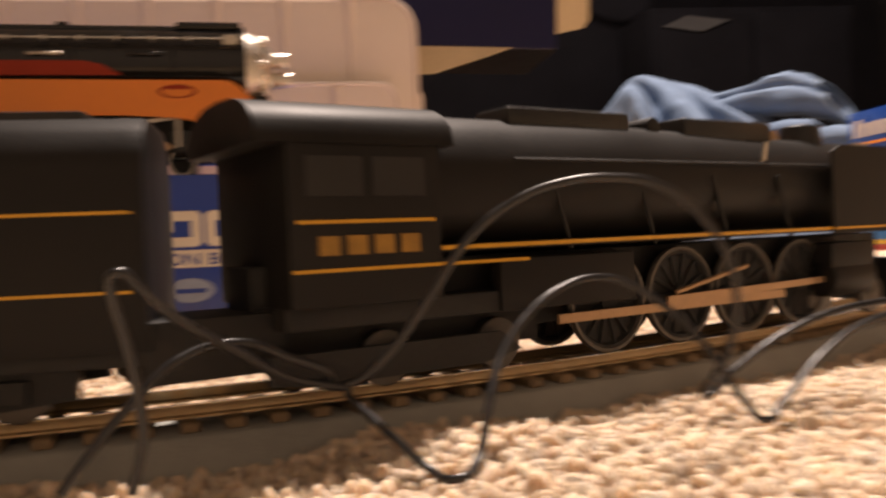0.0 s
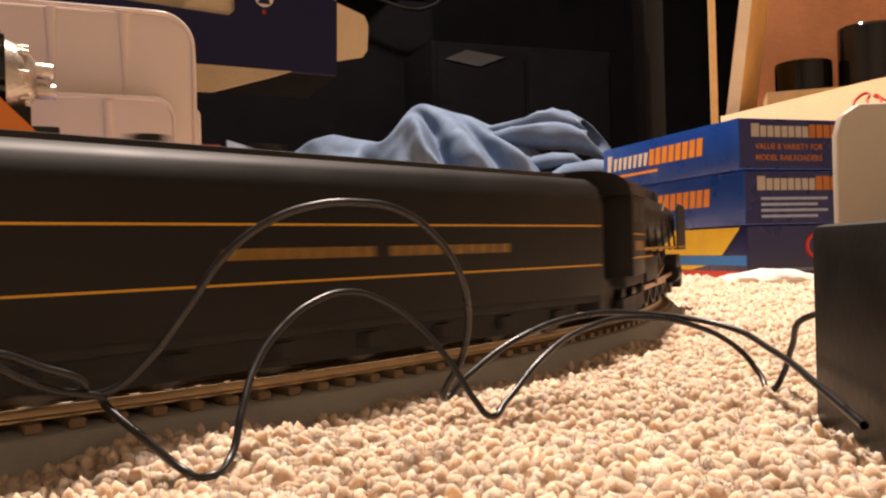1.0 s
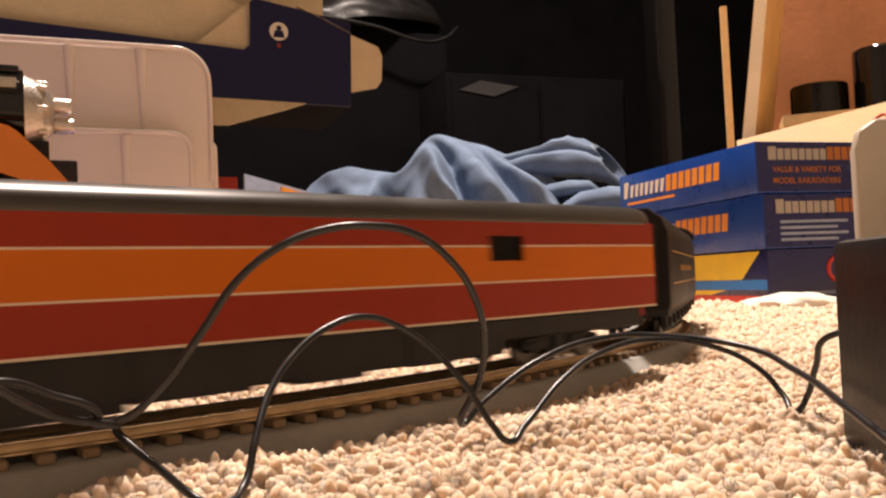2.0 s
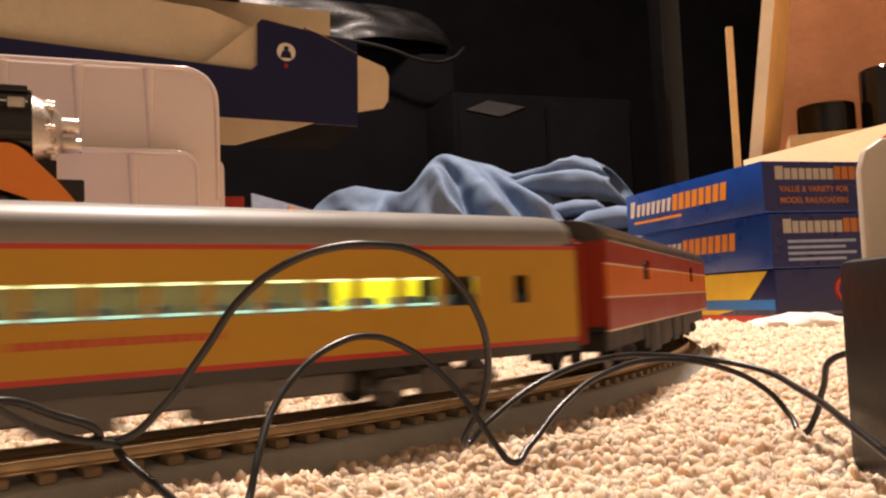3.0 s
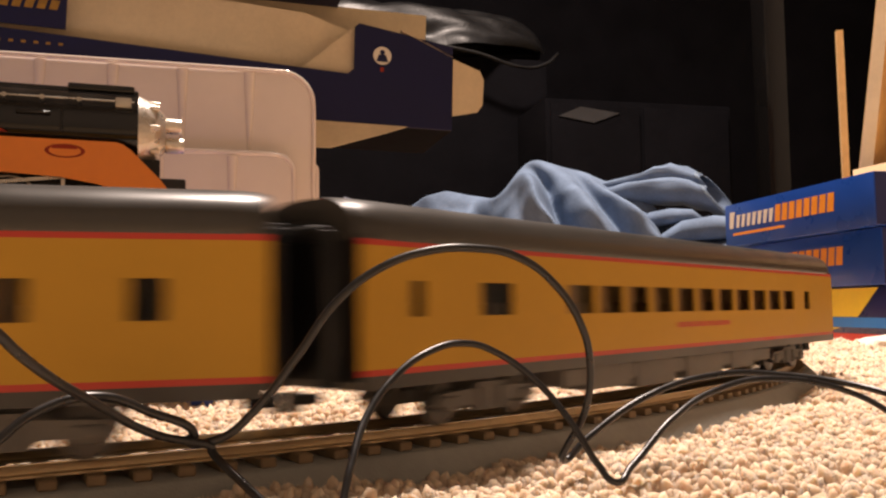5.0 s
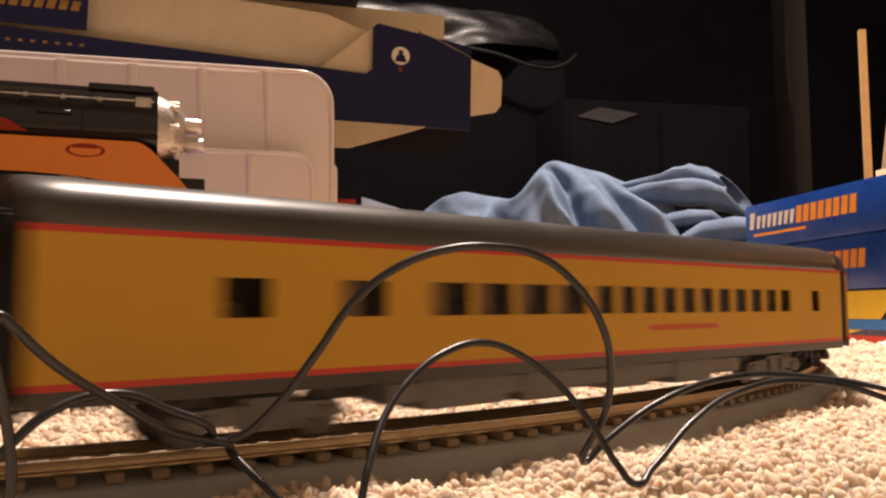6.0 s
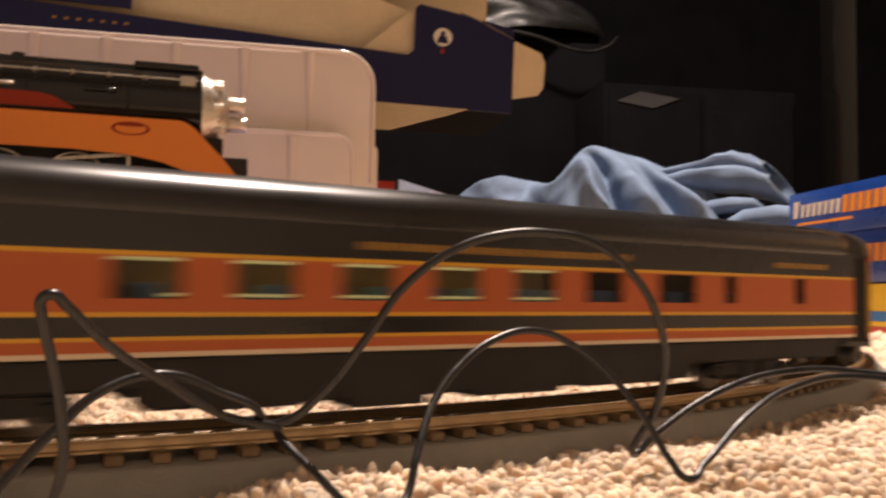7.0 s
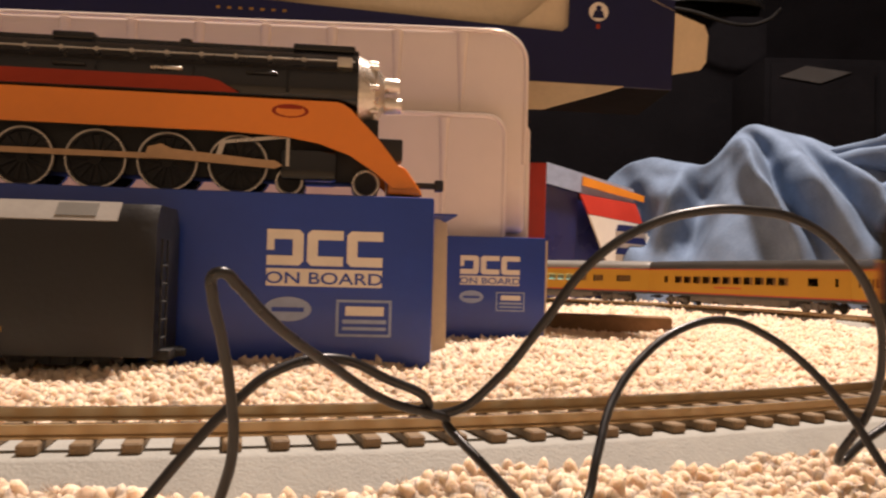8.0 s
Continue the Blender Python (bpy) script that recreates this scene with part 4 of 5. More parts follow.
part("bottom_flap", prism([(-0.16, 0.0), (-0.031, 0.0), (-0.045, -0.006), (-0.083, -0.0205), (-0.16, -0.0225)], -0.0006, 0.0), CREAM, navy, "cream unfolded bottom flap", smooth=False, at=pose(0, -0.0004, 0.0, -22, 0, 0))
bm = bmesh.new()
bmesh.ops.create_circle(bm, cap_ends=True, segments=28, radius=0.0062)
bmesh.ops.transform(bm, matrix=pose(-0.049, -0.0002, 0.0475) @ FACE, verts=bm.verts)
seal = part("round_emblem", bm, PRINT_WHITE, navy, smooth=False)
bm = tube((-0.049, -0.0004, 0.0498), (-0.049, -0.0001, 0.0498), 0.0017, seg=14)
prism([(-0.053, 0.0434), (-0.0515, 0.0482), (-0.0465, 0.0482), (-0.045, 0.0434)], -0.0004, -0.0001, bm)
part("emblem_shape", bm, NAVY, seal, smooth=False)
part("emblem_bar", box(-0.0502, -0.0478, -0.0004, -0.0001, 0.0365, 0.0395), DAY_RED, navy, smooth=False)
label_card = part("label_panel", prism([(-0.60, 0.052), (-0.246, 0.0450), (-0.246, 0.066), (-0.262, 0.075), (-0.60, 0.090)], -0.0024, -0.0014), NAVY, navy, smooth=False)
for i in range(7):
    x = -0.298 + 0.0070 * i
    part("brand_bar", prism([(x, 0.0566), (x + 0.0015, 0.0625), (x + 0.0062, 0.0623), (x + 0.0047, 0.0564)], -0.0028, -0.0025), DIM_YELLOW, label_card, smooth=False)
    part("print_bar", box(x + 0.006, x + 0.0085, -0.0004, -0.0001, 0.0352, 0.0368), DIM_YELLOW, navy, smooth=False)

# red carton and striped carton beyond the tray
red = empty("red_box", "small red card box behind the tray", "box", pose(0.050, 0.598, 0, 0, 0, -3))
part("carton_body", box(-0.05, 0.0205, 0, 0.05, -0.003, 0.1165, 0.001), PRINT_RED, red)
stripe = empty("striped_box", "open card box with blue, orange and red bands, lying tilted", "box", pose(0.150, 1.315, -0.035, 0, 0, 22) @ Matrix.Diagonal((2.05, 2.05, 2.05, 1)))
part("box_panel", prism([(0.0, 0.0), (0.0, 0.112), (0.03, 0.105), (0.026, 0.0)], 0.0, 0.002), MAIN_NAVY, stripe, smooth=False)
part("box_panel", prism([(0.0, 0.106), (0.0, 0.122), (0.078, 0.106), (0.078, 0.092)], -0.004, -0.002), PRINT_PALE, stripe, smooth=False)
part("orange_band", prism([(0.03, 0.106), (0.03, 0.113), (0.086, 0.101), (0.086, 0.096)], -0.007, -0.005), PRINT_ORANGE, stripe, smooth=False)
part("red_band", prism([(0.026, 0.099), (0.034, 0.084), (0.083, 0.078), (0.076, 0.094)], -0.010, -0.008), PRINT_RED, stripe, smooth=False)
part("white_panel", prism([(0.034, 0.0835), (0.054, 0.04), (0.104, 0.046), (0.083, 0.0775)], -0.010, -0.008), PAPER, stripe, smooth=False)
bm = bmesh.new()
for z0 in (0.072, 0.063, 0.054):
    prism([(0.058, z0), (0.060, z0 + 0.005), (0.084, z0 + 0.004), (0.086, z0 - 0.001)], -0.0112, -0.0102, bm)
part("lettering_bar", bm, MAIN_NAVY, stripe, smooth=False)
part("box_body", prism([(0.0, 0.0), (0.0, 0.10), (0.07, 0.09), (0.09, 0.0)], 0.003, 0.07), MAIN_NAVY, stripe, smooth=False)

# ---------------------------------------------------------------- denim heap
# each fold: where it crosses, its slant, its width, its depth
FOLDS = [(0.02, 0.1, 0.03, 0.03), (0.10, -0.10, 0.035, 0.03), (0.19, -0.10, 0.03, -0.04), (0.25, 0.10, 0.02, 0.025), (0.315, 0.05, 0.035, -0.055), (0.455, -0.16, 0.022, 0.055), (0.505, -0.16, 0.016, -0.035),
         (0.57, -0.20, 0.035, 0.03), (0.63, -0.25, 0.02, -0.02), (0.68, -0.25, 0.03, 0.035), (0.76, -0.1, 0.02, -0.03), (0.84, 0.1, 0.03, 0.03), (0.92, 0.1, 0.02, -0.03)]


def denim_heap():
    n, k = 260, 140
    crest = [(0.215, 1.484), (0.81, 1.113)]
    heights = [(0, 0.10), (0.06, 0.17), (0.102, 0.213), (0.155, 0.234), (0.21, 0.243), (0.27, 0.233), (0.335, 0.224), (0.365, 0.241), (0.396, 0.268), (0.42, 0.283), (0.444, 0.287), (0.49, 0.275), (0.56, 0.259), (0.61, 0.243), (0.655, 0.228), (0.70, 0.211), (0.727, 0.188), (0.74, 0.168), (0.78, 0.15), (0.9, 0.14), (0.96, 0.12), (1.0, 0.06)]
    cx = np.interp(np.linspace(0, 1, n), np.linspace(0, 1, len(crest)), [c[0] for c in crest])
    cy = np.interp(np.linspace(0, 1, n), np.linspace(0, 1, len(crest)), [c[1] for c in crest])
    ch = np.interp(np.linspace(0, 1, n), [h[0] for h in heights], [h[1] for h in heights])
    kern = np.ones(7) / 7
    ch = np.convolve(np.pad(ch, 3, mode="edge"), kern, mode="valid")
    bm = bmesh.new()
    rows = []
    for i in range(n):
        row = []
        u = i / (n - 1)
        ax, ay = -0.33, -0.94
        for j in range(k):
            v = j / (k - 1) * 1.7
            if v < 1:
                out, up = 0.15 * min(1.0, 0.2 + 2.4 * u) * (1 - v) ** 0.9, v ** 0.62
            else:
                out, up = -0.11 * (v - 1) / 0.7, 1 - ((v - 1) / 0.7) ** 1.6
            p = Vector((cx[i] + ax * out, cy[i] + ay * out, -0.004 + (ch[i] + 0.004) * up))
            q = Vector((u * 4.2 + v * 1.3, v * 1.6 - u * 2.0, 0))
            f = noise.noise(q * 1.1)
            amp = min(1.0, 0.3 + 2.2 * u) * math.sin(v * math.pi) if v < 1 else 0.3 * math.sin((v - 1) / 0.7 * math.pi)
            fold = 0.0
            for u0, slope, width, deep in FOLDS:
                w = (u - u0 - slope * (v - 0.5) + 0.02 * noise.noise(Vector((v * 3, u0 * 9, 1)))) / width
                fold += deep * math.exp(-w * w)
            push = amp * (0.035 * f + 1.25 * fold + 0.014 * noise.noise(Vector((u * 15 + v * 4, v * 5 - u * 6, 8))))
            p += Vector((ax * push, ay * push, 0.25 * push))
            p.z += 0.003 * noise.noise(Vector((u * 16, v * 6, 5)))
            row.append(bm.verts.new(p))
        rows.append(row)
    for i in range(n - 1):
        for j in range(k - 1):
            bm.faces.new((rows[i][j], rows[i + 1][j], rows[i + 1][j + 1], rows[i][j + 1]))
    for _ in range(3):
        bmesh.ops.smooth_vert(bm, verts=[v for row in rows[1:-1] for v in row[1:-1]], factor=0.5, use_axis_x=True, use_axis_y=True, use_axis_z=True)
    return bm


def trouser_leg(jeans):
    """A flattened leg that runs to a rolled, open cuff."""
    right, back, up = Vector((0.86, -0.5, 0)), Vector((0.53, 0.85, 0)), Vector((0, 0, 1))
    rings = [((0.545, 1.285, 0.205), 0.016, back * 0.030, 0.0), ((0.575, 1.265, 0.219), 0.021, back * 0.036, 0.0), ((0.612, 1.245, 0.225), 0.025, back * 0.040, 0.002), ((0.650, 1.222, 0.230), 0.030, back * 0.042, 0.004),
             ((0.675, 1.205, 0.229), 0.034, back * 0.040 + right * 0.006, 0.008), ((0.700, 1.188, 0.221), 0.036, back * 0.036 + right * 0.010, 0.016), ((0.726, 1.168, 0.207), 0.037, back * 0.034 + right * 0.013, 0.026)]
    secs = []
    for c, rv, d, lean in rings:
        sec = []
        for i in range(40):
            a = 2 * math.pi * i / 40
            crease = 1 - 0.42 * math.exp(-((a - 2.55) / 0.22) ** 2) + 0.06 * math.sin(3 * a + c[0] * 60)
            if rv > 0.038:
                crease = 1 + 0.03 * math.sin(3 * a)
            sec.append(Vector(c) + (up * rv - right * lean) * math.sin(a) * crease + d * math.cos(a) * crease)
        secs.append(sec)
    bm = loft(secs, caps=False)
    bmesh.ops.subdivide_edges(bm, edges=bm.edges[:], cuts=1, use_grid_fill=True, smooth=0.6)
    for v in bm.verts:
        v.co += v.normal * 0.004 * noise.noise(v.co * 45)
    leg = part("trouser_leg", bm, DENIM, jeans)
    rim = secs[-1]
    inner = [p * 0.80 + q * 0.20 for p, q in zip(secs[-1], secs[-2])]
    hem = loft([[p + (p - Vector(rings[-1][0])) * k for p in row] for row, k in ((inner, 0.03), (inner, 0.07), (rim, 0.06), (rim, -0.02))], caps=False)
    part("hem", hem, DENIM, leg, "turned and stitched hem")
    for k in (0.25, 0.9):
        cable("stitching", [p * (1 - k) + q * k + (p - Vector(rings[-1][0])) * 0.085 for p, q in list(zip(rim, inner))[8:31:2]], 0.0006, SEAM, "", "", leg)
    # slack folds that lie below the leg
    for path in ([((0.598, 1.215, 0.150), 0.006), ((0.622, 1.200, 0.172), 0.012), ((0.650, 1.183, 0.176), 0.013), ((0.678, 1.166, 0.176), 0.011), ((0.694, 1.158, 0.166), 0.005)],
                 [((0.620, 1.185, 0.130), 0.010), ((0.660, 1.165, 0.152), 0.016), ((0.700, 1.140, 0.156), 0.018), ((0.740, 1.120, 0.152), 0.017), ((0.770, 1.110, 0.130), 0.008)]):
        rows = []
        for c, r in path:
            rows.append([Vector(c) + back * r * 1.3 * math.cos(a) + up * r * math.sin(a) * (1 + 0.12 * noise.noise(Vector((c[0] * 30, a, 0)))) for a in [2 * math.pi * i / 20 for i in range(20)]])
        bm = loft(rows)
        bmesh.ops.subdivide_edges(bm, edges=[e for e in bm.edges if len(e.link_faces) == 2], cuts=1, smooth=0.5)
        part("slack_fold", bm, DENIM, jeans)


jeans = part("denim_jeans", denim_heap(), DENIM)
tagged(jeans, "faded blue denim jeans heaped on the carpet", "clothing")
trouser_leg(jeans)

# ---------------------------------------------------------------- cartons on the right
def carton_stack():
    rnd = random.Random(3)
    corner = Vector((0.558, 0.628, 0))
    specs = [(-0.002, 0.0515, "striped", -1.0, 0.004), (0.0525, 0.1045, "blue", 0.5, 0.002), (0.1055, 0.1545, "blue", 2.0, -0.006)]
    for z0, z1, kind, turn, shift in specs:
        look_of = "yellow, blue and red patterned carton under a stack" if kind == "striped" else "glossy blue card carton with white and orange print, stacked"
        c = empty("model_carton", look_of, "box", pose(corner.x + shift, corner.y + shift * 0.4, 0, 0, 0, -94.5 + turn), "stacked blue cartons")
        # x runs from the near corner back along the printed flank (to -x), y along the other face
        h = z1 - z0
        body = part("carton_body", box(-0.262, 0, 0, 0.21, z0, z1, 0.0010), MAIN_BLUE if kind == "blue" else MAIN_NAVY, c)
        # end face in a darker blue that holds its shade
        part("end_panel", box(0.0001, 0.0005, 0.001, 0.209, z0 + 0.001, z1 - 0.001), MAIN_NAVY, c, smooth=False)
        if kind == "blue":
            x = -0.252
            for i in range(8):
                w, hh = (0.0135, 0.019) if i == 0 else (0.0095, 0.0145)
                part("brand_bar", prism([(x, z0 + h * 0.42), (x + 0.0022, z0 + h * 0.42 + hh), (x + w * 0.8 + 0.0022, z0 + h * 0.42 + hh), (x + w * 0.6, z0 + h * 0.42)], -0.0005, -0.0001), PRINT_WHITE, c, smooth=False)
                x += w + 0.0018
            for i in range(8):
                part("brand_bar", prism([(x, z0 + h * 0.40), (x + 0.0026, z0 + h * 0.40 + 0.0180), (x + 0.0120, z0 + h * 0.40 + 0.0180), (x + 0.0098, z0 + h * 0.40)], -0.0005, -0.0001), PRINT_ORANGE, c, smooth=False)
                x += 0.0128
            part("lettering_bar", box(-0.244, -0.140, -0.0005, -0.0001, z0 + h * 0.24, z0 + h * 0.30), PRINT_ORANGE, c, smooth=False)
            # end face print, on the face that looks to +x: white and orange dimmed by painted shade
            y = 0.014
            for i in range(8):
                w = 0.009 if i == 0 else 0.0068
                part("brand_bar", box(0.0004, 0.0008, y, y + w, z0 + h * 0.64, z0 + h * (0.90 if i == 0 else 0.86)), PRINT_WHITE_SHADED, c, smooth=False)
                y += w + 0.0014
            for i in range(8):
                part("brand_bar", box(0.0004, 0.0008, y, y + 0.0072, z0 + h * 0.64, z0 + h * 0.90), PRINT_ORANGE_SHADED, c, smooth=False)
                y += 0.0086
            if z0 > 0.1:
                for i, text in enumerate(("VALUE & VARIETY FOR", "MODEL RAILROADERS")):
                    lettering("slogan", text, 0.0078, PRINT_ORANGE_SHADED, c, pose(0.0009, 0.018, z0 + h * (0.40 - 0.22 * i), 0, 0, 90) @ FACE, "LEFT", 0.0001)
            else:
                for i in range(4):
                    part("lettering_bar", box(0.0004, 0.0008, 0.018, 0.095 - 0.012 * (i % 2), z0 + h * (0.46 - 0.11 * i), z0 + h * (0.51 - 0.11 * i)), PRINT_PALE, c, smooth=False)
        else:
            part("yellow_field", prism([(-0.26, z0 + 0.0255), (-0.26, z1 - 0.001), (-0.010, z1 - 0.001), (-0.042, z0 + 0.0255)], -0.0005, -0.0001), PRINT_YELLOW, c, smooth=False)
            part("sky_band", box(-0.26, -0.001, -0.0005, -0.0001, z0 + 0.0155, z0 + 0.0250), PRINT_SKY, c, smooth=False)
            part("yellow_field", prism([(-0.26, z0 + 0.0102), (-0.26, z0 + 0.0150), (-0.07, z0 + 0.0150), (-0.10, z0 + 0.0102)], -0.0005, -0.0001), PRINT_YELLOW, c, smooth=False)
            part("red_band", box(-0.26, -0.001, -0.0005, -0.0001, z0 + 0.0005, z0 + 0.0097), PRINT_RED, c, smooth=False)
            bm = ring((0.0007, 0.078, z0 + 0.033), (1, 0, 0), 0.0115, 0.0022, 30)
            part("ring_emblem", bm, PRINT_RED, c)
            part("lettering_bar", box(0.0004, 0.0008, 0.022, 0.09, z0 + 0.009, z0 + 0.012), PRINT_PALE, c, smooth=False)


carton_stack()
pp = bmesh.new()
bmesh.ops.create_icosphere(pp, subdivisions=3, radius=1)
for v in pp.verts:
    d = 1 + 0.25 * noise.noise(v.co * 2.1)
    v.co = Vector((v.co.x * 0.04 * d, v.co.y * 0.025 * d, v.co.z * 0.009 * d))
tagged(part("crumpled_paper", pp, PAPER, at=pose(0.535, 0.570, 0.003, 0, 0, -25)), "crumpled white paper on the carpet", "paper")

# tan carton with a red script mark, and the wooden shelf with black cans
crate = empty("tan_carton", "tan card tray with a red script mark, on the cartons", "box", pose(0.665, 0.79, 0.1555, 0, 0, -38))
crate_front = part("front_wall", prism([(0, 0), (0, 0.041), (0.17, 0.083), (0.40, 0.128), (0.40, 0)], 0, 0.003), CARTON, crate, smooth=False, at=pose(0, 0, 0, -36, 0, 0))
part("carton_floor", box(0.0, 0.40, 0.004, 0.09, 0.0, 0.003), CARTON, crate, smooth=False)
part("back_wall", box(0.0, 0.40, 0.09, 0.093, 0.0, 0.034), CARTON, crate, smooth=False)
cable("script_mark", [(0.04 + x * 0.95, y, z * 1.15) for x, y, z in [(0.124, -0.0005, 0.028), (0.116, -0.0005, 0.024), (0.111, -0.0005, 0.034), (0.118, -0.0005, 0.049), (0.130, -0.0005, 0.053), (0.127, -0.0005, 0.043), (0.135, -0.0005, 0.034), (0.142, -0.0005, 0.044), (0.136, -0.0005, 0.050), (0.150, -0.0005, 0.042), (0.156, -0.0005, 0.052), (0.166, -0.0005, 0.046), (0.172, -0.0005, 0.060)]], 0.0012, PRINT_RED, "", "", crate_front)
shelf = empty("wooden_shelf", "light wooden shelf unit with a reddish back", "shelf", pose(0.765, 0.93, 0, 0, 0, -38))
SHELF_IN = shelf.matrix_world.inverted()


def slab(name, low, high, deep, thick, mat, label=""):
    """A board from a low to a high corner, running back by deep, in the room's axes."""
    low, high, deep, across = Vector(low), Vector(high), Vector(deep), Vector((0.90, -0.43, 0)) * thick
    bm = loft([[low, low + across, low + across + deep, low + deep], [high, high + across, high + across + deep, high + deep]])
    bmesh.ops.transform(bm, matrix=SHELF_IN, verts=bm.verts)
    return part(name, bm, mat, shelf, label, smooth=False)


slab("front_stile", (0.762, 0.928, -0.005), (0.757, 0.923, 0.395), (0.006, 0.010, 0), 0.0085, WOOD)
slab("side_board", (0.713, 0.884, -0.005), (0.793, 0.857, 0.58), (0.10, 0.085, 0.0), 0.0150, WOOD, "light slanted board with a pale front edge")
# paler strip that paints the light on the board's front edge
slab("edge_band", (0.7125, 0.8825, -0.005), (0.7925, 0.8555, 0.58), (0.0008, 0.0012, 0), 0.0155, LIT_EDGE_WOOD)
part("back_board", box(0.062, 0.9, 0.16, 0.175, -0.005, 0.58), WOOD_DARK, shelf, "reddish back panel")
part("shelf_board", box(0.062, 0.884, -0.12, 0.159, 0.20, 0.218), WOOD, shelf)
part("far_side", box(0.885, 0.9, -0.12, 0.159, -0.005, 0.58), WOOD, shelf)
for cx, cy, r, h in ((0.903, 0.907, 0.038, 0.066), (0.966, 0.852, 0.040, 0.107)):
    can = empty("black_can", "glossy black cylindrical can on the shelf", "can", pose(cx, cy, 0.218), "cans on the shelf")
    part("can_body", tube((0, 0, 0), (0, 0, h), r, seg=36, bevel=0.003), SATIN_BLACK, can)
    part("can_rim", ring((0, 0, h), (0, 0, 1), r - 0.002, 0.0015, 36), SATIN_BLACK, can)

# ---------------------------------------------------------------- power pack, controller, wires
pack = empty("power_adapter", "black ribbed plastic power adapter on the carpet", "power adapter", pose(0.1335, 0.106, -0.001, 0, 0, -24))
part("adapter_body", box(0, 0.06, -0.045, 0, 0, 0.040, 0.0022), BLACK, pack)
rib = None
for i in range(8):
    m = pose(0.006 + 0.0022 * i, -0.0452, 0)
    if rib is None:
        rib = part("cooling_rib", box(0, 0.0011, -0.0005, 0.0005, 0.012, 0.034), BLACK, pack, at=m)
    else:
        copy_part(rib, m)
plate = empty("plastic_plate", "off-white plastic plate with a rounded corner, upright behind the adapter", "plastic plate", pose(0.1595, 0.1235, 0, 0, 0, -24))
part("plate_body", prism([(0.05, 0.0), (0.0, 0.0), (0.0, 0.060), (0.0012, 0.0645), (0.005, 0.067), (0.05, 0.067)], 0, 0.004, bevel=0.0008), WHITE_PLASTIC, plate)

W = 0.00070
cable("black_wire", [(-0.0254, 0.1040, 0.0050), (-0.0235, 0.1030, 0.0121), (-0.0237, 0.1020, 0.0191), (-0.0245, 0.1000, 0.0260), (-0.0251, 0.0975, 0.0314), (-0.0250, 0.0970, 0.0334), (-0.0239, 0.0970, 0.0339), (-0.0226, 0.0985, 0.0326), (-0.0205, 0.1020, 0.0295), (-0.0179, 0.1070, 0.0261), (-0.0139, 0.1150, 0.0219), (-0.0059, 0.1250, 0.0153), (0.0025, 0.1300, 0.0122), (0.0025, 0.1300, 0.0116), (0.0095, 0.1220, 0.0057), (0.0149, 0.1184, 0.0012), (0.0180, 0.1137, 0.0010), (0.0222, 0.1195, 0.0022), (0.0249, 0.1250, 0.0085), (0.0285, 0.1320, 0.0157), (0.0342, 0.1370, 0.0220), (0.0417, 0.1410, 0.0265), (0.0494, 0.1440, 0.0279), (0.0574, 0.1470, 0.0255), (0.0644, 0.1460, 0.0203), (0.0702, 0.1420, 0.0125), (0.0744, 0.1380, 0.0042), (0.0768, 0.1360, 0.0012), (0.0817, 0.1390, 0.0033), (0.0948, 0.1460, 0.0114), (0.1085, 0.1520, 0.0162), (0.1239, 0.1540, 0.0181), (0.1398, 0.1490, 0.0150), (0.1447, 0.1410, 0.0101), (0.1463, 0.1360, 0.0048), (0.1439, 0.1291, 0.0022), (0.1459, 0.1280, 0.0054), (0.1450, 0.1240, 0.0122), (0.1417, 0.1160, 0.0196), (0.1500, 0.1030, 0.0200)], W, WIRE, "thin black wire in low loops, running to the adapter", "wire")
cable("black_wire", [(-0.0358, 0.1080, 0.0043), (-0.0312, 0.1100, 0.0104), (-0.0268, 0.1120, 0.0155), (-0.0210, 0.1160, 0.0206), (-0.0138, 0.1200, 0.0220), (-0.0069, 0.1250, 0.0189), (-0.0002, 0.1290, 0.0144), (-0.0014, 0.1300, 0.0134), (0.0035, 0.1300, 0.0134), (0.0095, 0.1280, 0.0182), (0.0162, 0.1260, 0.0269), (0.0230, 0.1250, 0.0363), (0.0310, 0.1250, 0.0421), (0.0391, 0.1250, 0.0447), (0.0464, 0.1250, 0.0451), (0.0551, 0.1270, 0.0438), (0.0633, 0.1300, 0.0389), (0.0694, 0.1330, 0.0315), (0.0728, 0.1370, 0.0232), (0.0735, 0.1420, 0.0140), (0.0711, 0.1480, 0.0035), (0.0771, 0.1500, 0.0074), (0.0932, 0.1540, 0.0153), (0.1121, 0.1580, 0.0190), (0.1265, 0.1580, 0.0188), (0.1417, 0.1450, 0.0161), (0.1378, 0.1220, 0.0123), (0.1237, 0.0940, 0.0092), (0.1135, 0.0750, 0.0070)], W * 1.05, WIRE, "black wire rising in a tall arch, ending at the adapter", "wire")

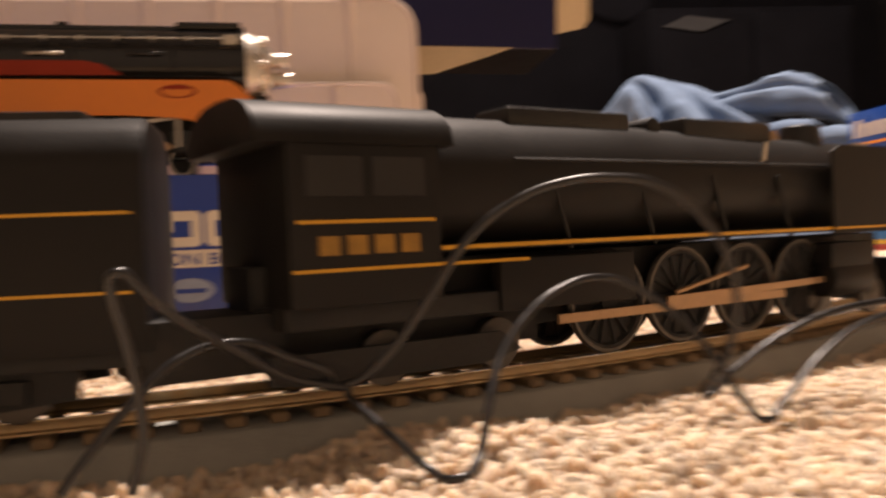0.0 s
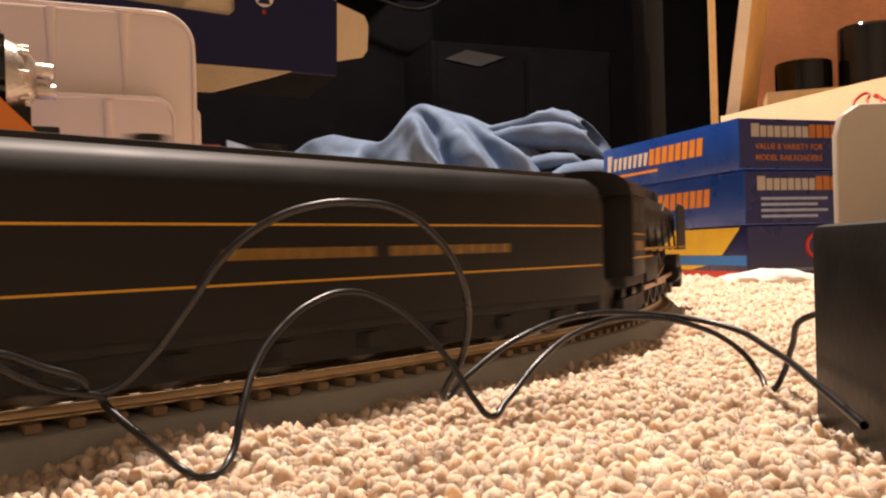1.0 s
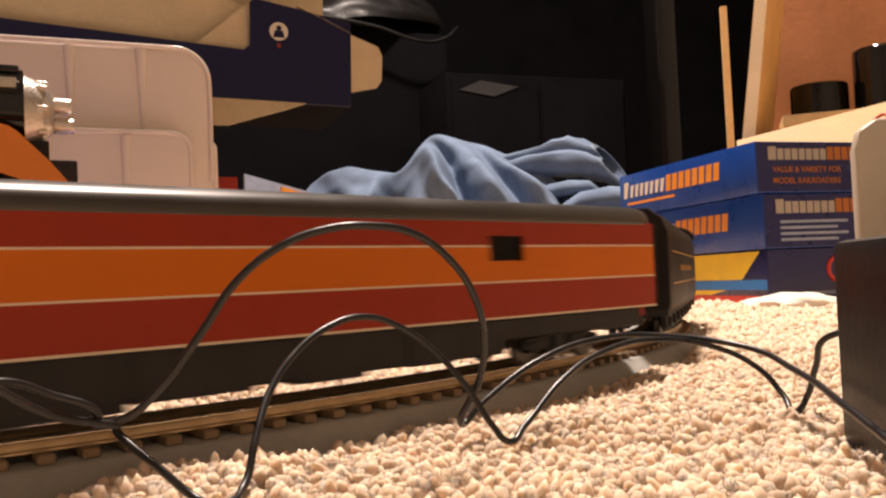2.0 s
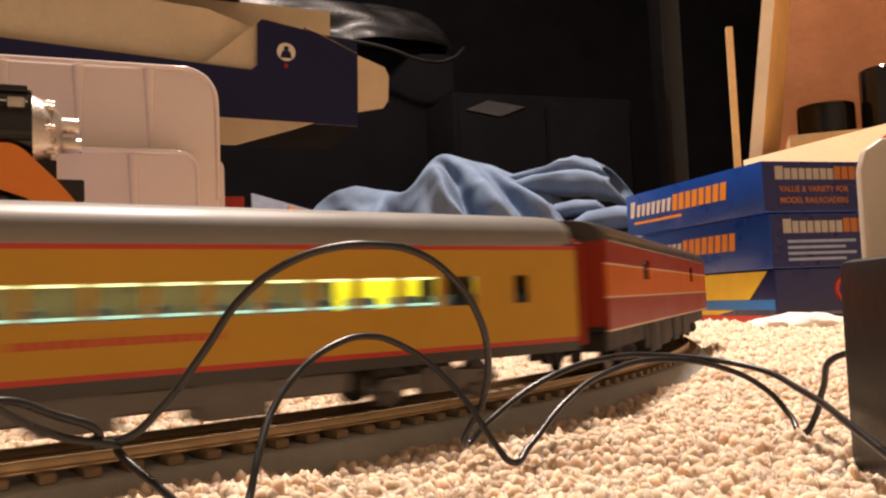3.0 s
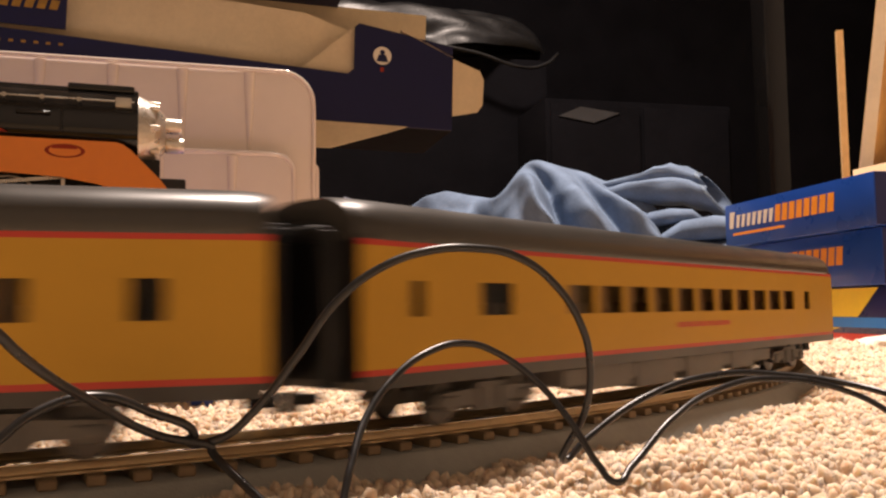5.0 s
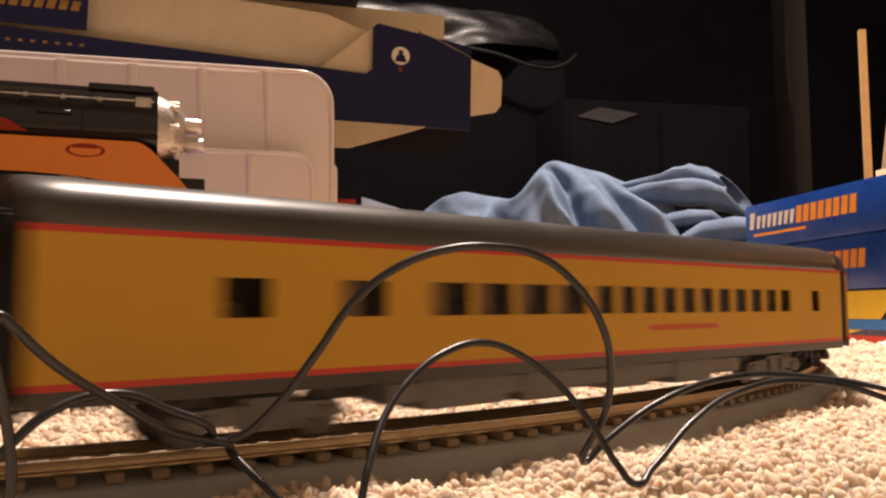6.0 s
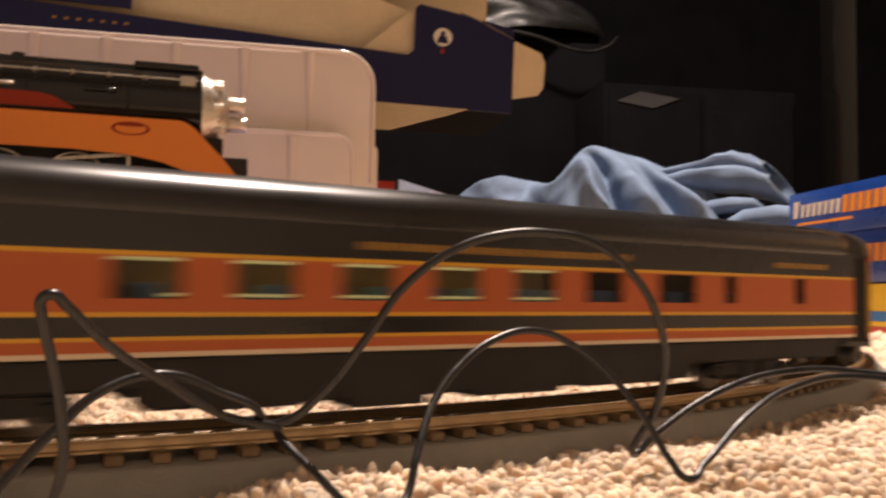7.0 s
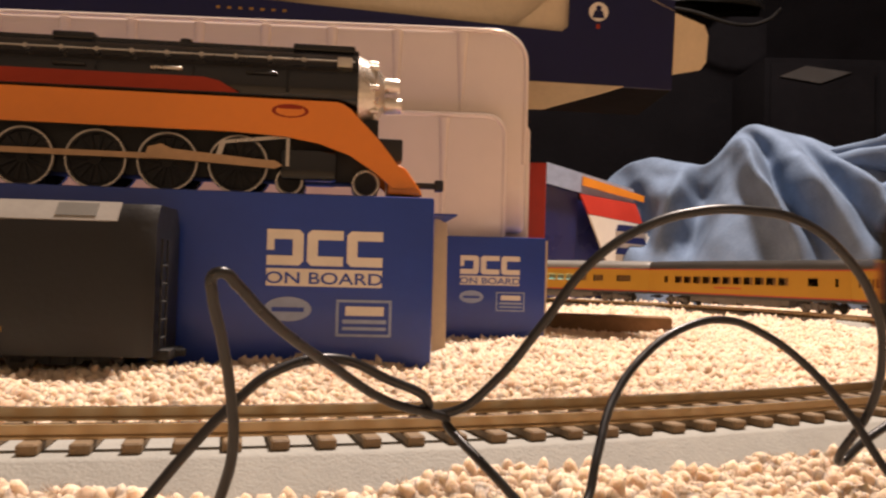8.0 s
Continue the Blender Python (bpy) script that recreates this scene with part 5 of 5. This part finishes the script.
# ---------------------------------------------------------------- dark background
def leather_chair():
    chair = empty("leather_chair", "black leather armchair with folds and piping", "chair", pose(0.60, 1.95, 0.22))
    bm = bmesh.new()
    rows = []
    for i in range(60):
        row = []
        for j in range(40):
            a = math.pi * j / 39
            x = -0.5 + 0.62 * i / 59
            w = 0.035 * noise.noise(Vector((x * 4, a * 1.6, 1))) + 0.022 * noise.noise(Vector((x * 9, a * 3 + x * 6, 4)))
            taper = math.sqrt(max(0.02, 1 - max(0.0, (i / 59 - 0.55) / 0.45) ** 2))
            row.append(bm.verts.new((x, -math.cos(a) * (0.14 + w) * taper, 0.405 + 0.04 * (i / 59) ** 2 + (0.12 + w) * taper * math.sin(a))))
        rows.append(row)
    for i in range(59):
        for j in range(39):
            bm.faces.new((rows[i][j], rows[i + 1][j], rows[i + 1][j + 1], rows[i][j + 1]))
    part("cushion", bm, LEATHER, chair)
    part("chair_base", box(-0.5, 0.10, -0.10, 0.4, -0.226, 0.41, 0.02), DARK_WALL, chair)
    cable("piping", [(-0.4, -0.145, 0.43), (-0.1, -0.150, 0.40), (0.03, -0.150, 0.37), (0.08, -0.14, 0.385), (0.12, -0.11, 0.42)], 0.004, LEATHER, "", "", chair)
    return chair


leather_chair()
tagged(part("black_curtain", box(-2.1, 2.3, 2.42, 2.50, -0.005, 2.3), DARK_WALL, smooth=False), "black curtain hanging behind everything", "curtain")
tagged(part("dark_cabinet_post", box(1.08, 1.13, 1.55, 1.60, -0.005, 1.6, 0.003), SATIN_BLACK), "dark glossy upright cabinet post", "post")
# thin grey plate painted in for a faint reflection on the dark door
tagged(part("card_slip", prism([(-0.07, -0.005), (-0.02, 0.017), (0.07, 0.006), (0.01, -0.017)], 0.0, 0.0012), GLINT_GREY, at=pose(0.717, 1.6502, 0.449)), "faint grey reflection on a dark cabinet door, made as a thin plate", "card")
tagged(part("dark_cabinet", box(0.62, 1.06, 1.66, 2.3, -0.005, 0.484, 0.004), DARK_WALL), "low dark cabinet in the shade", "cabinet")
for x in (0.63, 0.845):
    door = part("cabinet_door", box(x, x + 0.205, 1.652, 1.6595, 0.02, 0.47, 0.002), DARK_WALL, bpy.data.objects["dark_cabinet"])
# low brown strip for a brown patch on the carpet
tagged(part("card_strip", box(-0.042, 0.042, -0.012, 0.012, -0.004, 0.0105, 0.002), BROWN_STRIP, at=pose(0.112, 0.575, 0, 0, 0, -12)), "flat brown strip lying on the carpet", "card")

# ---------------------------------------------------------------- ties, then carpet yarn
tie_mesh = mesh_of("tie", box(-0.0016, 0.0016, -0.0136, 0.0136, 0.0042, 0.0061, 0.0003, seg=1), TIE)
N_TIES = 440
rest = bmesh.new()
for i in range(N_TIES):
    a = 2 * math.pi * i / N_TIES
    m = Matrix.Translation(CENTRE + Vector((math.sin(a), -math.cos(a), 0)) * RADIUS) @ Matrix.Rotation(a, 4, "Z")
    if i < 180 or i > N_TIES - 110:
        t = new("tie", tie_mesh)
        t.parent = track
        t.matrix_basis = m
    else:
        one = bmesh.new()
        bmesh.ops.create_cube(one, size=1)
        for v in one.verts:
            v.co = m @ Vector((v.co.x * 0.0032, v.co.y * 0.0272, 0.00515 + v.co.z * 0.0019))
        merge(rest, one)
tagged(part("far_ties", rest, TIE, track, smooth=False), kind="stuff")


def yarn(name, spacing, r, inside, seed, sub, fuzz=0):
    rng = np.random.RandomState(seed)
    ico = bmesh.new()
    bmesh.ops.create_icosphere(ico, subdivisions=sub, radius=1)
    base = np.array([v.co[:] for v in ico.verts])
    tri = np.array([[v.index for v in f.verts] for f in ico.faces])
    ico.free()
    gx, gy = np.meshgrid(np.arange(-1.1, 1.9, spacing), np.arange(0.0, 1.55, spacing))
    p = np.stack([gx.ravel(), gy.ravel()], 1)
    p += rng.uniform(-0.5, 0.5, p.shape) * spacing
    d = np.hypot(p[:, 0], p[:, 1] + 0.02)
    ang = np.degrees(np.arctan2(p[:, 0], p[:, 1] + 0.02))
    loop = np.abs(np.hypot(p[:, 0] - CENTRE.x, p[:, 1] - CENTRE.y) - RADIUS)
    keep = (d >= inside[0]) & (d < inside[1]) & (ang > -36) & (ang < 56) & (loop > 0.0190 + r)
    p = p[keep]
    n = len(p)
    size = r * rng.uniform(0.7, 1.2, (n, 1, 3)) * np.array([0.85, 0.85, 1.15])
    wob = 1 + rng.uniform(-0.15, 0.15, (n, len(base), 1))
    a = rng.uniform(0, 2 * np.pi, n)
    b = rng.uniform(-1.3, 1.3, n)
    v = base[None] * wob * size
    ca, sa, cb, sb = np.cos(a)[:, None], np.sin(a)[:, None], np.cos(b)[:, None], np.sin(b)[:, None]
    x, y, z = v[..., 0], v[..., 1], v[..., 2] * 1.35
    x, z = x * cb + z * sb, -x * sb + z * cb
    x, y = x * ca - y * sa, x * sa + y * ca
    low = 0.0018 * np.sin(p[:, 0] * 61 + 1.7 * np.sin(p[:, 1] * 47)) * np.sin(p[:, 1] * 53 + 0.6)
    z0 = -r * 0.9 + rng.uniform(-0.5, 0.45, n) * r + low
    v = np.stack([x + p[:, :1], y + p[:, 1:], z + z0[:, None]], -1).reshape(-1, 3)
    f = (tri[None] + (np.arange(n) * len(base))[:, None, None]).reshape(-1, 3)
    if fuzz:
        # loose fibres that stand out of each tuft
        m = n * fuzz
        root = np.repeat(np.concatenate([p, z0[:, None]], 1), fuzz, 0)
        way = rng.normal(size=(m, 3))
        way[:, 2] = np.abs(way[:, 2])
        way /= np.linalg.norm(way, axis=1, keepdims=True)
        side = np.cross(way, rng.normal(size=(m, 3)))
        side /= np.linalg.norm(side, axis=1, keepdims=True)
        tip = root + way * r * rng.uniform(1.15, 1.75, (m, 1))
        mid = root + way * r * 0.8
        fib = np.stack([mid - side * r * 0.06, mid + side * r * 0.06, tip + side * r * rng.uniform(-0.3, 0.3, (m, 1))], 1).reshape(-1, 3)
        f = np.concatenate([f, np.arange(m * 3).reshape(-1, 3) + len(v)])
        v = np.concatenate([v, fib])
    me = bpy.data.meshes.new(name)
    me.from_pydata(v.tolist(), [], f.tolist())
    me.materials.append(CARPET)
    me.polygons.foreach_set("use_smooth", [True] * len(me.polygons))
    ob = new(name, me)
    return tagged(ob, "cream shag carpet pile in small twisted tufts", "carpet", kind="stuff")


yarn("carpet_pile", 0.0022, 0.0019, (0.05, 0.32), 11, 2, 26)
yarn("carpet_pile", 0.0028, 0.0025, (0.32, 0.75), 12, 1, 4)
yarn("carpet_pile", 0.0060, 0.0052, (0.75, 1.5), 13, 1)

# ---------------------------------------------------------------- motion of the train
SPEED, REAR_AT_4 = 0.239, -0.644
# how far the train runs ahead of its even pace in the first seconds
LEAD_T, LEAD = (0, 0.25, 0.5, 0.75, 1, 1.25, 1.5, 2), (0.0405, 0.0240, 0.0110, 0.002, -0.003, 0.0005, 0.006, 0.002)


def on_chord(s, half):
    a, b = on_loop(s - half), on_loop(s + half)
    return Matrix.Translation((a + b) / 2) @ Matrix.Rotation(math.atan2(b.y - a.y, b.x - a.x), 4, "Z")


def motions():
    for thing, ahead, half, shift in ((car_orange, 0.145, 0.1, 0), (car_plain, 0.442, 0.1, 0), (car_coach, 0.739, 0.1, 0), (car_lit, 1.036, 0.1, 0),
                                      (car_red, 1.333, 0.1, 0), (tender, 1.602, 0.06, 0), (engine, 1.8165, 0.05, 0.112)):
        rows = []
        for i in range(33):
            t = i * 0.25
            s = REAR_AT_4 + SPEED * (t - 4.0) + float(np.interp(t, LEAD_T, LEAD)) + ahead
            rows.append((t, on_chord(s, half) @ pose(shift, 0, 0)))
        walk(thing, rows)


motions()
